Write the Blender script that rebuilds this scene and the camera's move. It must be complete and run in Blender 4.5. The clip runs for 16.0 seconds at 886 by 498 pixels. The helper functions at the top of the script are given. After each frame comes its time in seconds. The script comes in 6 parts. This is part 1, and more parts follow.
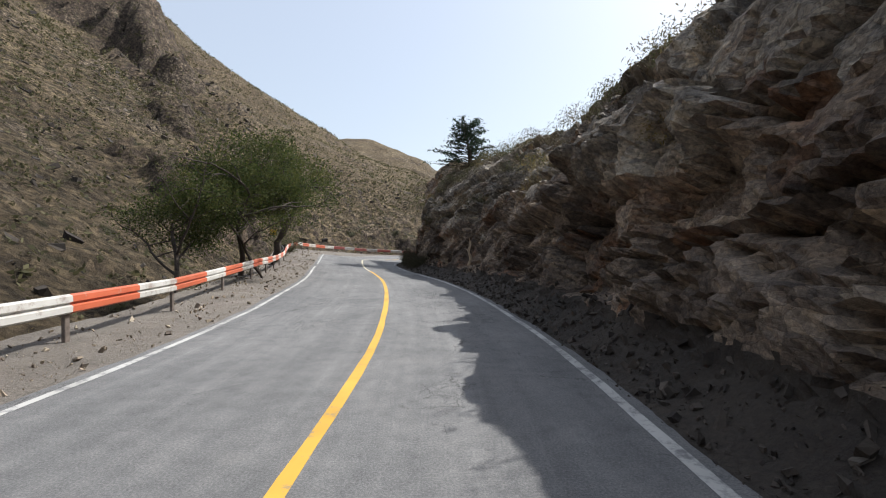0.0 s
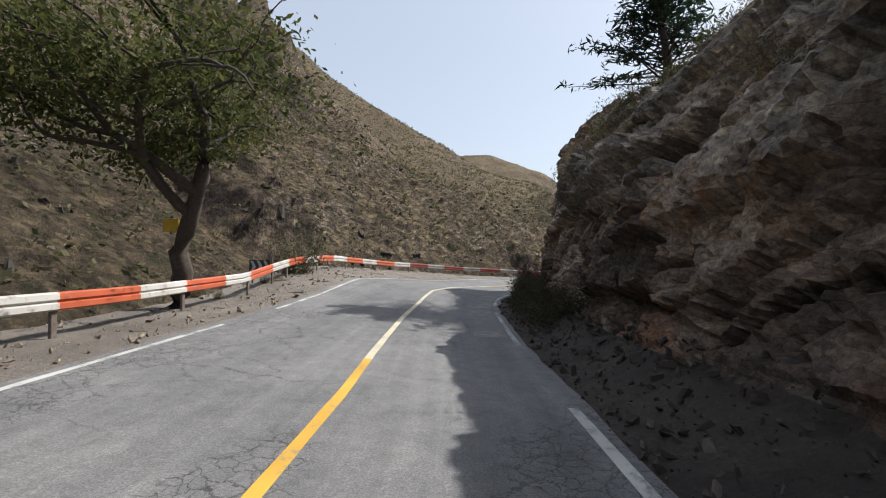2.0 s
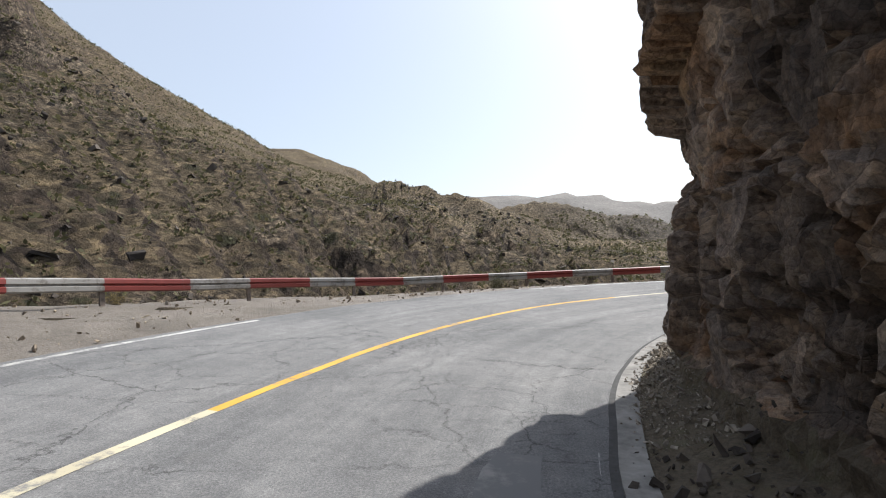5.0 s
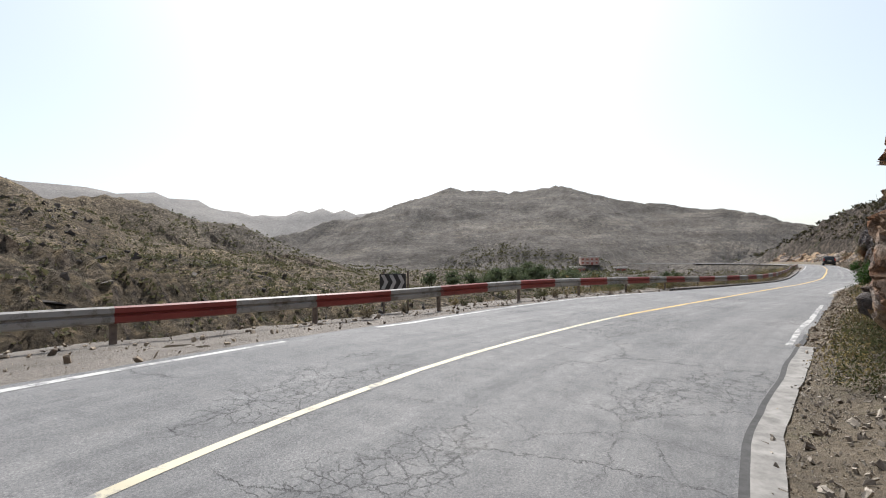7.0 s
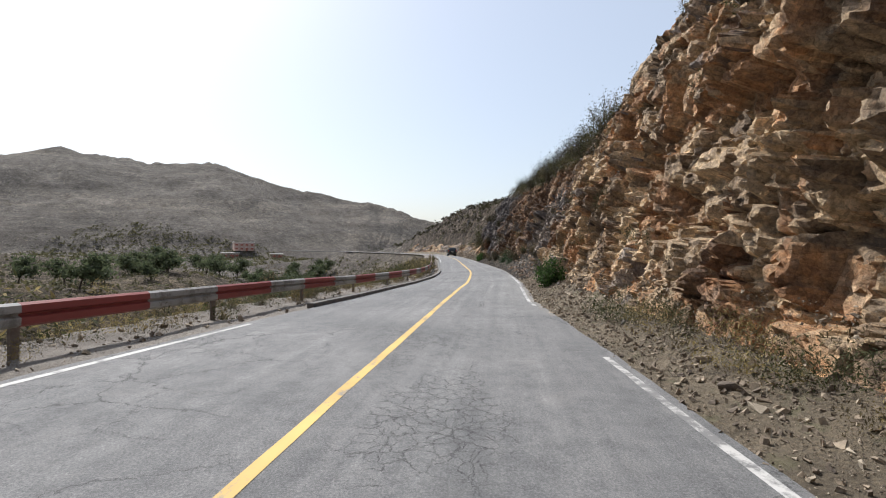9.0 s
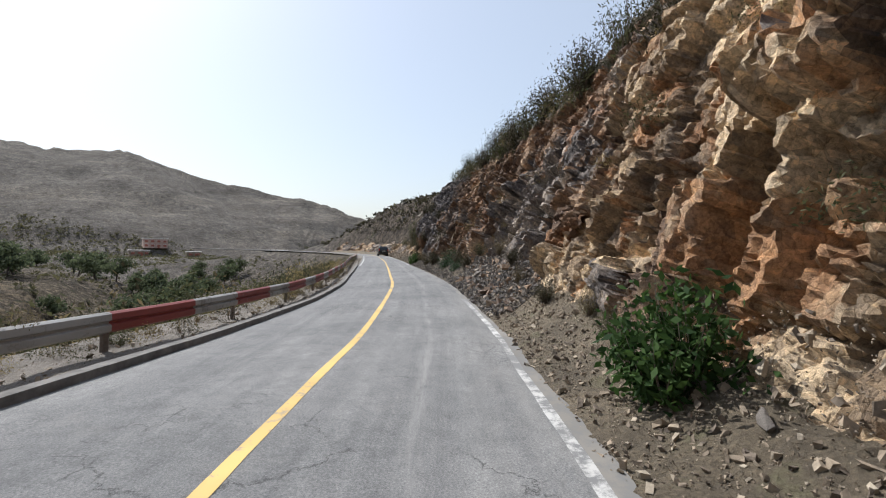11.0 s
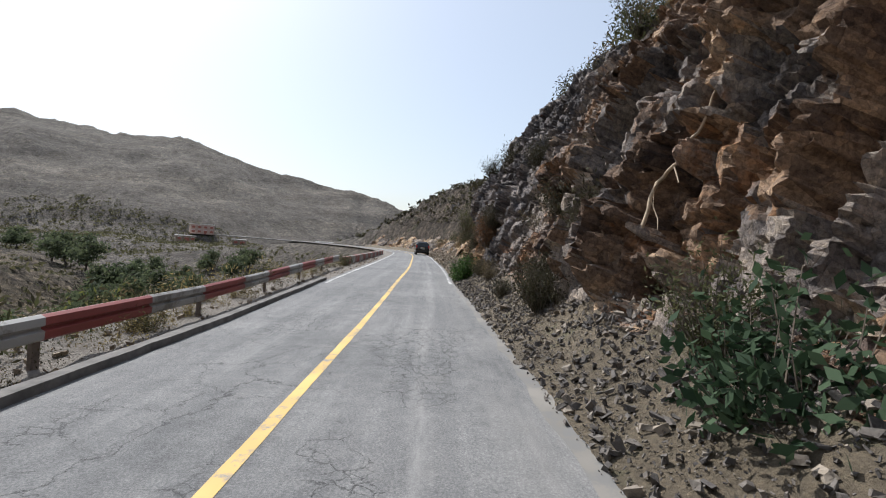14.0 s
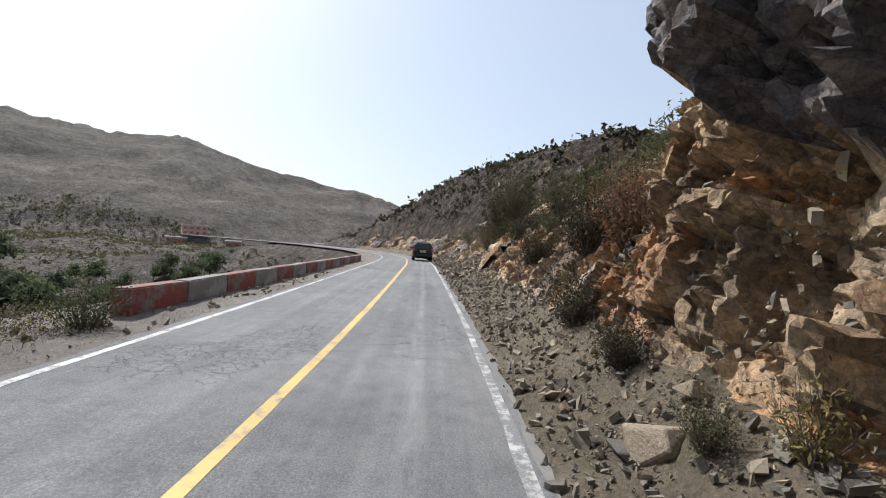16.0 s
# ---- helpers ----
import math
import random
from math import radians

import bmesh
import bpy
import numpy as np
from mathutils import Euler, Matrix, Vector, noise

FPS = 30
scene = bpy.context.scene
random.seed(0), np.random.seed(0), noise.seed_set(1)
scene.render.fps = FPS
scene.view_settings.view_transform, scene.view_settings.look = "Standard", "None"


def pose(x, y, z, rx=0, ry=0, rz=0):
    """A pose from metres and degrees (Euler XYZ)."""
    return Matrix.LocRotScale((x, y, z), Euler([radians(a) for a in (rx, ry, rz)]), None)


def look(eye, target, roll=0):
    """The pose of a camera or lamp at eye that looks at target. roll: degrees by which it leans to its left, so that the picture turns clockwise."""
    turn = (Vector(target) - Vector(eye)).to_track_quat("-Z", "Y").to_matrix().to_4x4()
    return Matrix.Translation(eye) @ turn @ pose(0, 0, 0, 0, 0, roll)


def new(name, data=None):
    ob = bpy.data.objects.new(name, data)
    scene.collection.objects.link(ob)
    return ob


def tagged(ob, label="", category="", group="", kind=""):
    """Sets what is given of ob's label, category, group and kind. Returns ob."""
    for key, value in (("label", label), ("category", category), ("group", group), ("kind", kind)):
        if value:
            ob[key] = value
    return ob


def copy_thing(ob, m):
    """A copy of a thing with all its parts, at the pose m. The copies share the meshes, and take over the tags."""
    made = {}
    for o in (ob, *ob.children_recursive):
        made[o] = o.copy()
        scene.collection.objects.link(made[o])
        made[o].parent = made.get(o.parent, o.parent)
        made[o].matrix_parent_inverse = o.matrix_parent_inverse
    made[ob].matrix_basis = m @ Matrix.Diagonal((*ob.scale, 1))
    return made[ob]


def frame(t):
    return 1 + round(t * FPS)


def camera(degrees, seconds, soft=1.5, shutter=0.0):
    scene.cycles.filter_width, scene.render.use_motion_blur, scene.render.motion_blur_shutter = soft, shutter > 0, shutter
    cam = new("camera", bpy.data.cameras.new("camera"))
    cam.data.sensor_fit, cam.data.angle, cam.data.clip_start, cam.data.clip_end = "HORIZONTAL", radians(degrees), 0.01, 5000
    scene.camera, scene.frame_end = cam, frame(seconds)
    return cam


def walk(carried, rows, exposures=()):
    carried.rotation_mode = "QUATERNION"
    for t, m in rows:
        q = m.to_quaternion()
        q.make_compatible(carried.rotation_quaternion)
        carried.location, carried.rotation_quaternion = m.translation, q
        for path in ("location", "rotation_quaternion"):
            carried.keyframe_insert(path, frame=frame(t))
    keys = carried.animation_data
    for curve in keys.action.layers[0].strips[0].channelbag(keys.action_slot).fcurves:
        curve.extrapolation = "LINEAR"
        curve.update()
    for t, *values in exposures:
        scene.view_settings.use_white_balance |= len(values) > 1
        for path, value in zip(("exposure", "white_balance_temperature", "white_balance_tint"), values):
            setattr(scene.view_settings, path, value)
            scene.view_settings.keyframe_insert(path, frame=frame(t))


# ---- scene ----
cam = camera(85.48, 16.0, 1.1)
# seconds, x, y, z, tilt, lean, heading
PATH = [
    (0.00, 0.000, -0.000, 1.446, 89.84, 0.24, 0.00),
    (0.50, 0.231, 5.613, 1.412, 90.46, -0.11, 4.03),
    (1.00, -0.021, 11.160, 1.444, 91.10, -1.16, 7.88),
    (1.50, -0.619, 16.217, 1.458, 91.26, -0.54, 11.64),
    (2.00, -1.392, 21.075, 1.474, 91.99, 0.07, 14.30),
    (2.50, -2.402, 25.844, 1.532, 92.57, 0.97, 16.07),
    (3.00, -3.434, 30.498, 1.589, 91.13, 3.64, 16.09),
    (3.20, -3.856, 32.338, 1.544, 91.35, 4.15, 15.15),
    (4.25, -5.000, 40.600, 1.500, 91.50, 3.50, 4.60),
    (5.30, -3.934, 48.488, 1.453, 91.45, 2.45, -12.47),
    (5.50, -3.461, 49.730, 1.435, 90.96, 2.17, -15.94),
    (6.00, -1.906, 52.701, 1.364, 91.25, 2.43, -26.86),
    (6.50, 0.153, 55.373, 1.419, 91.63, 0.93, -40.17),
    (7.00, 2.550, 57.086, 1.541, 91.48, 0.54, -53.02),
    (7.50, 5.147, 58.346, 1.602, 91.44, -0.09, -66.22),
    (8.00, 8.413, 59.181, 1.638, 90.72, -0.43, -77.26),
    (8.20, 9.780, 59.420, 1.630, 90.45, -0.55, -80.90),
    (9.20, 16.850, 59.350, 1.550, 89.90, -1.00, -94.20),
    (10.50, 25.718, 58.032, 1.495, 89.63, -1.37, -99.40),
    (11.00, 29.512, 57.364, 1.512, 90.09, -1.49, -99.68),
    (11.50, 33.233, 56.614, 1.520, 91.39, -3.68, -101.38),
    (12.00, 37.254, 55.996, 1.543, 89.77, -4.32, -98.98),
    (12.50, 41.355, 55.466, 1.561, 89.37, -4.92, -96.95),
    (13.00, 45.656, 55.136, 1.457, 89.60, -5.40, -95.11),
    (13.50, 50.739, 54.770, 1.486, 89.45, -4.12, -93.81),
    (14.00, 55.365, 54.534, 1.475, 89.64, -4.22, -93.59),
    (14.50, 59.692, 54.275, 1.439, 89.84, -4.05, -93.40),
    (15.00, 64.699, 54.029, 1.501, 89.26, -3.80, -92.89),
    (15.50, 70.018, 53.836, 1.500, 89.43, -3.95, -92.76),
    (16.00, 75.454, 53.620, 1.487, 89.78, -4.16, -92.92),
]
EXPOSURES = [(0.0, 0.40, 6350, 9), (3.0, 0.30, 6450, 10), (6.0, 0.48, 6300, 9), (8.0, 0.32, 6300, 10), (11.0, 0.24, 6150, 9), (16.0, 0.24, 6150, 9)]
walk(cam, [(r[0], pose(*r[1:])) for r in PATH], EXPOSURES)

# ---- light ----
SUN_AZ, SUN_EL = radians(50.5), radians(46.5)
SUN_DIR = Vector((math.cos(SUN_EL) * math.sin(SUN_AZ), math.cos(SUN_EL) * math.cos(SUN_AZ), math.sin(SUN_EL)))
world = bpy.data.worlds.new("sky")
scene.world = world
world.use_nodes = True
wn = world.node_tree.nodes
sky = wn.new("ShaderNodeTexSky")
sky.sky_type = "NISHITA"
sky.sun_disc = False
sky.sun_elevation, sky.sun_rotation = SUN_EL, SUN_AZ
sky.altitude, sky.air_density, sky.dust_density, sky.ozone_density = 1200, 1.3, 6.0, 1.0
veil = wn.new("ShaderNodeMix")      # thin high haze over the whole sky
veil.data_type = "RGBA"
veil.inputs[0].default_value = 0.42
veil.inputs[7].default_value = (6.6, 6.9, 7.4, 1)
world.node_tree.links.new(sky.outputs[0], veil.inputs[6])
world.node_tree.links.new(veil.outputs[2], wn["Background"].inputs[0])
wn["Background"].inputs[1].default_value = 0.117
sun = new("sun", bpy.data.lights.new("sun", "SUN"))
sun.data.energy, sun.data.angle, sun.data.color = 4.9, radians(0.55), (1.0, 0.96, 0.91)
sun.matrix_world = look(SUN_DIR * 300, (0, 0, 0))
scene.view_settings.exposure = 0.0


# ---- materials ----
def material(name, rough=0.9, metal=0.0):
    m = bpy.data.materials.new(name)
    m.use_nodes = True
    b = m.node_tree.nodes["Principled BSDF"]
    b.inputs["Roughness"].default_value, b.inputs["Metallic"].default_value = rough, metal
    return m, m.node_tree.nodes, m.node_tree.links, b


def tex_noise(n, l, scale, detail=4, rough=0.6, coord="Object", stretch=None, warp=0.0):
    tc = n.new("ShaderNodeTexCoord")
    out = tc.outputs[coord]
    if stretch:
        mp = n.new("ShaderNodeMapping")
        mp.inputs["Scale"].default_value = stretch
        l.new(out, mp.inputs[0])
        out = mp.outputs[0]
    t = n.new("ShaderNodeTexNoise")
    t.inputs["Scale"].default_value, t.inputs["Detail"].default_value = scale, detail
    t.inputs["Roughness"].default_value, t.inputs["Distortion"].default_value = rough, warp
    l.new(out, t.inputs["Vector"])
    return t.outputs["Fac"]


def ramp(n, l, fac, stops):
    r = n.new("ShaderNodeValToRGB")
    el = r.color_ramp.elements
    while len(el) < len(stops):
        el.new(0.5)
    for e, (p, c) in zip(el, stops):
        e.position, e.color = p, (*c, 1)
    l.new(fac, r.inputs[0])
    return r.outputs[0]


def blend(n, l, fac, a, b, how="MIX"):
    x = n.new("ShaderNodeMix")
    x.data_type, x.blend_type = "RGBA", how
    for sock, v in ((x.inputs[0], fac), (x.inputs[6], a), (x.inputs[7], b)):
        if isinstance(v, (int, float)):
            sock.default_value = v
        elif isinstance(v, tuple):
            sock.default_value = (*v, 1)
        else:
            l.new(v, sock)
    return x.outputs[2]


def bump(n, l, b, height, strength=0.5, dist=0.02, under=None):
    k = n.new("ShaderNodeBump")
    k.inputs["Strength"].default_value, k.inputs["Distance"].default_value = strength, dist
    l.new(height, k.inputs["Height"])
    if under:
        l.new(under, k.inputs["Normal"])
    l.new(k.outputs[0], b.inputs["Normal"])
    return k.outputs[0]


def math_node(n, l, op, a, b=0.0, clamp=False):
    x = n.new("ShaderNodeMath")
    x.operation, x.use_clamp = op, clamp
    for s, v in zip(x.inputs, (a, b)):
        if isinstance(v, (int, float)):
            s.default_value = v
        else:
            l.new(v, s)
    return x.outputs[0]


def earth(name, tones, scale, grain, relief=0.08, patch=None, patch_at=0.55, rough=0.95):
    """Dry stony ground: broad tones, stones and an optional second colour in patches."""
    m, n, l, b = material(name, rough)
    big = tex_noise(n, l, scale, 5, 0.65, warp=0.4)
    col = ramp(n, l, big, [(0.30, tones[0]), (0.48, tones[1]), (0.68, tones[2])])
    fine = tex_noise(n, l, grain, 6, 0.75)
    col = blend(n, l, 0.75, col, ramp(n, l, fine, [(0.32, (0.35, 0.34, 0.33)), (0.52, (0.8, 0.8, 0.8)), (0.72, (1.35, 1.3, 1.22))]), "MULTIPLY")
    if patch:
        pf = tex_noise(n, l, scale * 2.3, 4, 0.7)
        col = blend(n, l, ramp(n, l, pf, [(patch_at, (0, 0, 0)), (patch_at + 0.12, (1, 1, 1))]), col, patch)
    l.new(col, b.inputs["Base Color"])
    bump(n, l, b, fine, 0.9, relief)
    return m


def chips(n, l, vec, scale):
    """Angular chips: a tone, a tilted flat face for the relief and the distance to the joint, for each cell."""
    vo = n.new("ShaderNodeTexVoronoi")
    vo.inputs["Scale"].default_value = scale
    l.new(vec, vo.inputs["Vector"])
    arm = n.new("ShaderNodeVectorMath")
    arm.operation = "SUBTRACT"
    l.new(vec, arm.inputs[0])
    l.new(vo.outputs["Position"], arm.inputs[1])
    tilt = n.new("ShaderNodeVectorMath")
    tilt.operation = "SUBTRACT"
    l.new(vo.outputs["Color"], tilt.inputs[0])
    tilt.inputs[1].default_value = (0.5, 0.5, 0.5)
    dot = n.new("ShaderNodeVectorMath")
    dot.operation = "DOT_PRODUCT"
    l.new(arm.outputs[0], dot.inputs[0])
    l.new(tilt.outputs[0], dot.inputs[1])
    sep = n.new("ShaderNodeSeparateColor")
    l.new(vo.outputs["Color"], sep.inputs[0])
    ed = n.new("ShaderNodeTexVoronoi")
    ed.feature = "DISTANCE_TO_EDGE"
    ed.inputs["Scale"].default_value = scale
    l.new(vec, ed.inputs["Vector"])
    return sep.outputs[0], dot.outputs["Value"], ed.outputs["Distance"]


def rock(name, tones, scale=0.35, strata=(1, 1, 2.5), stain=(0.30, 0.13, 0.05), turn=(0, 0, 0), size=1.0, stained=0.52):
    """Broken rock: bedded tones, each block with its own tone and rust, angular chips, hairline cracks and a fine rough relief."""
    m, n, l, b = material(name, 0.9)
    b.inputs["Specular IOR Level"].default_value = 0.2
    block_tone, block_rust = n.new("ShaderNodeAttribute"), n.new("ShaderNodeAttribute")
    block_tone.attribute_name, block_rust.attribute_name = "block_tone", "block_rust"
    big = tex_noise(n, l, scale, 6, 0.62, stretch=strata, warp=0.7)
    mixed = math_node(n, l, "ADD", math_node(n, l, "MULTIPLY", big, 0.65), math_node(n, l, "MULTIPLY", block_tone.outputs["Fac"], 0.35))
    col = ramp(n, l, mixed, [(0.30, tones[0]), (0.44, tones[1]), (0.56, tones[2]), (0.70, tones[3])])
    st = tex_noise(n, l, scale * 1.4, 5, 0.65, warp=1.0)
    rusty = math_node(n, l, "ADD", math_node(n, l, "MULTIPLY", st, 0.7), math_node(n, l, "MULTIPLY", block_rust.outputs["Fac"], 0.3))
    col = blend(n, l, ramp(n, l, rusty, [(stained, (0, 0, 0)), (stained + 0.09, (0.85, 0.85, 0.85))]), col, stain)
    col = blend(n, l, 0.8, col, ramp(n, l, block_tone.outputs["Fac"], [(0.05, (0.55, 0.54, 0.55)), (0.5, (0.98, 0.97, 0.95)), (0.95, (1.45, 1.40, 1.30))]), "MULTIPLY")
    tc = n.new("ShaderNodeTexCoord")
    mp = n.new("ShaderNodeMapping")
    mp.inputs["Scale"].default_value, mp.inputs["Rotation"].default_value = strata, [radians(k) for k in turn]
    l.new(tc.outputs["Object"], mp.inputs[0])
    wob = n.new("ShaderNodeTexNoise")
    wob.inputs["Scale"].default_value, wob.inputs["Detail"].default_value = 3.0, 4
    l.new(mp.outputs[0], wob.inputs["Vector"])
    add = n.new("ShaderNodeVectorMath")
    add.operation = "MULTIPLY_ADD"
    l.new(wob.outputs["Color"], add.inputs[0])
    add.inputs[1].default_value = (0.07, 0.07, 0.07)
    l.new(mp.outputs[0], add.inputs[2])
    height = None
    for sc, lo, hi, gap, deep in ((4.2 * size, 0.70, 1.28, 0.030, 0.55), (12.0 * size, 0.68, 1.34, 0.05, 0.8)):
        tone, face, edge = chips(n, l, add.outputs[0], sc)
        col = blend(n, l, 0.8, col, ramp(n, l, tone, [(0.0, (lo, lo, lo * 1.02)), (0.5, (0.97, 0.96, 0.95)), (1.0, (hi, hi * 0.97, hi * 0.9))]), "MULTIPLY")
        # joints darkened: dirt in the cracks, with their shadow painted in
        col = blend(n, l, 0.28, col, ramp(n, l, edge, [(0.0, (0.16, 0.15, 0.15)), (gap * 0.7, (1, 1, 1))]), "MULTIPLY")
        part_h = math_node(n, l, "MULTIPLY", face, deep)
        height = part_h if height is None else math_node(n, l, "ADD", height, part_h)
        height = math_node(n, l, "ADD", height, math_node(n, l, "MULTIPLY", math_node(n, l, "MINIMUM", edge, gap * 1.5), 0.8 / sc))
    fine = tex_noise(n, l, 16.0, 8, 0.8)
    col = blend(n, l, 0.85, col, ramp(n, l, fine, [(0.36, (0.42, 0.41, 0.40)), (0.49, (1.0, 1.0, 1.0)), (0.64, (1.55, 1.5, 1.42))]), "MULTIPLY")
    l.new(col, b.inputs["Base Color"])
    height = math_node(n, l, "ADD", height, math_node(n, l, "MULTIPLY", fine, 0.04))
    bump(n, l, b, height, 0.9, 1.0)
    return m


def paint(name, colour, under, wear=0.5, rough=0.6, scale=6.0):
    """Paint worn through to what lies under it."""
    m, n, l, b = material(name, rough)
    w = tex_noise(n, l, scale, 7, 0.75)
    g = tex_noise(n, l, 1.1, 3, 0.5)
    mask = ramp(n, l, math_node(n, l, "ADD", math_node(n, l, "MULTIPLY", w, 0.7), math_node(n, l, "MULTIPLY", g, 0.3)),
                [(wear - 0.05, (0, 0, 0)), (wear + 0.04, (1, 1, 1))])
    dirt = ramp(n, l, g, [(0.3, (0.75, 0.74, 0.72)), (0.7, (1.05, 1.05, 1.05))])
    col = blend(n, l, mask, under, blend(n, l, 1.0, dirt, colour, "MULTIPLY"))
    l.new(col, b.inputs["Base Color"])
    return m


def plain(name, colour, rough=0.5, metal=0.0, mottle=0.25, scale=8.0):
    """One colour with a little unevenness."""
    m, n, l, b = material(name, rough, metal)
    f = tex_noise(n, l, scale, 5, 0.65)
    lo, hi = 1 - mottle, 1 + mottle
    col = blend(n, l, 1.0, ramp(n, l, f, [(0.3, (lo, lo, lo)), (0.7, (hi, hi, hi))]), colour, "MULTIPLY")
    l.new(col, b.inputs["Base Color"])
    return m


def foliage(name, dark, light, through_light=0.35):
    """Leaves and twigs: each has its own tone, and lets some light through."""
    m, n, l, b = material(name, 0.8)
    geo = n.new("ShaderNodeNewGeometry")
    oi = n.new("ShaderNodeObjectInfo")
    f = math_node(n, l, "ADD", math_node(n, l, "MULTIPLY", geo.outputs["Random Per Island"], 0.75), math_node(n, l, "MULTIPLY", oi.outputs["Random"], 0.25))
    col = ramp(n, l, f, [(0.1, dark), (0.9, light)])
    l.new(col, b.inputs["Base Color"])
    b.inputs["Specular IOR Level"].default_value = 0.2
    tr = n.new("ShaderNodeBsdfTranslucent")
    l.new(col, tr.inputs[0])
    mix = n.new("ShaderNodeMixShader")
    mix.inputs[0].default_value = through_light
    l.new(b.outputs[0], mix.inputs[1])
    l.new(tr.outputs[0], mix.inputs[2])
    l.new(mix.outputs[0], n["Material Output"].inputs[0])
    return m


def asphalt_material():
    """Old asphalt: grey aggregate, wheel tracks and streaks along the road, wandering cracks, crazed patches, dust."""
    m, n, l, b = material("asphalt", 0.85)
    b.inputs["Specular IOR Level"].default_value = 0.3
    uv = n.new("ShaderNodeUVMap")
    uv.uv_map = "along_road"
    sep = n.new("ShaderNodeSeparateXYZ")
    l.new(uv.outputs[0], sep.inputs[0])
    far_, side = sep.outputs[0], sep.outputs[1]

    def road_noise(scale, detail, rough, stretch):
        mp = n.new("ShaderNodeMapping")
        mp.inputs["Scale"].default_value = stretch
        l.new(uv.outputs[0], mp.inputs[0])
        t = n.new("ShaderNodeTexNoise")
        t.inputs["Scale"].default_value, t.inputs["Detail"].default_value, t.inputs["Roughness"].default_value = scale, detail, rough
        l.new(mp.outputs[0], t.inputs["Vector"])
        return t.outputs["Fac"]

    big = tex_noise(n, l, 0.35, 5, 0.6, warp=0.5)
    col = ramp(n, l, big, [(0.3, (0.128, 0.129, 0.130)), (0.5, (0.158, 0.158, 0.158)), (0.7, (0.190, 0.189, 0.187))])
    streak = road_noise(1.0, 6, 0.7, (0.05, 2.2, 1))
    col = blend(n, l, 0.8, col, ramp(n, l, streak, [(0.34, (0.79, 0.79, 0.80)), (0.5, (0.98, 0.97, 0.97)), (0.66, (1.22, 1.215, 1.20))]), "MULTIPLY")
    mottle = tex_noise(n, l, 3.5, 6, 0.75)
    col = blend(n, l, 0.7, col, ramp(n, l, mottle, [(0.32, (0.72, 0.72, 0.73)), (0.5, (1.0, 1.0, 1.0)), (0.7, (1.25, 1.24, 1.22))]), "MULTIPLY")
    fine = tex_noise(n, l, 55.0, 5, 0.85)
    col = blend(n, l, 0.85, col, ramp(n, l, fine, [(0.3, (0.42, 0.42, 0.42)), (0.5, (0.95, 0.95, 0.95)), (0.72, (1.9, 1.88, 1.82))]), "MULTIPLY")
    tc = n.new("ShaderNodeTexCoord")
    cracks = None
    for sc, width, lo, hi in ((0.30, 0.0035, 0.48, 0.54), (0.9, 0.0065, 0.53, 0.58), (2.6, 0.018, 0.56, 0.60), (6.0, 0.040, 0.585, 0.62)):
        wob = n.new("ShaderNodeTexNoise")
        wob.inputs["Scale"].default_value, wob.inputs["Detail"].default_value, wob.inputs["Roughness"].default_value = 2.2, 8, 0.68
        l.new(tc.outputs["Object"], wob.inputs["Vector"])
        add = n.new("ShaderNodeVectorMath")
        add.operation = "MULTIPLY_ADD"
        l.new(wob.outputs["Color"], add.inputs[0])
        add.inputs[1].default_value = (0.75, 0.75, 0.0) if sc < 2 else (0.4, 0.4, 0.0)
        l.new(tc.outputs["Object"], add.inputs[2])
        vo = n.new("ShaderNodeTexVoronoi")
        vo.feature, vo.voronoi_dimensions = "DISTANCE_TO_EDGE", "2D"
        vo.inputs["Scale"].default_value = sc
        l.new(add.outputs[0], vo.inputs["Vector"])
        line = ramp(n, l, vo.outputs["Distance"], [(0.0, (1, 1, 1)), (width, (0, 0, 0))])
        where = ramp(n, l, road_noise(0.25 if sc < 1 else 0.45, 3, 0.5, (0.5, 1.2, 1)), [(lo, (0, 0, 0)), (hi, (1, 1, 1))])
        c = blend(n, l, 1.0, line, where, "MULTIPLY")
        cracks = c if cracks is None else blend(n, l, 1.0, cracks, c, "LIGHTEN")
    col = blend(n, l, math_node(n, l, "MULTIPLY", cracks, 0.75), col, (0.03, 0.03, 0.03))
    # pale dust: in blotches, along the rock side and in one streak down the lane
    dust = tex_noise(n, l, 1.1, 5, 0.7)
    col = blend(n, l, ramp(n, l, dust, [(0.58, (0, 0, 0)), (0.78, (0.4, 0.4, 0.4))]), col, (0.235, 0.225, 0.21))
    late = math_node(n, l, "MULTIPLY", math_node(n, l, "SUBTRACT", far_, 104.0), 0.12, True)
    wander = math_node(n, l, "MULTIPLY", math_node(n, l, "SUBTRACT", road_noise(1.0, 3, 0.5, (0.12, 0.0, 1)), 0.5), 0.5)
    off = math_node(n, l, "ABSOLUTE", math_node(n, l, "ADD", math_node(n, l, "ADD", side, 1.22), wander))
    band = math_node(n, l, "SUBTRACT", 1.0, math_node(n, l, "MULTIPLY", off, 7.0), True)
    ragged = ramp(n, l, road_noise(1.0, 6, 0.75, (0.8, 6.0, 1)), [(0.40, (0, 0, 0)), (0.62, (0.75, 0.75, 0.75))])
    col = blend(n, l, math_node(n, l, "MULTIPLY", math_node(n, l, "MULTIPLY", band, late), ragged), col, (0.27, 0.265, 0.255))
    verge = math_node(n, l, "MULTIPLY", math_node(n, l, "SUBTRACT", math_node(n, l, "MULTIPLY", side, -1.0), 1.55), 1.1, True)
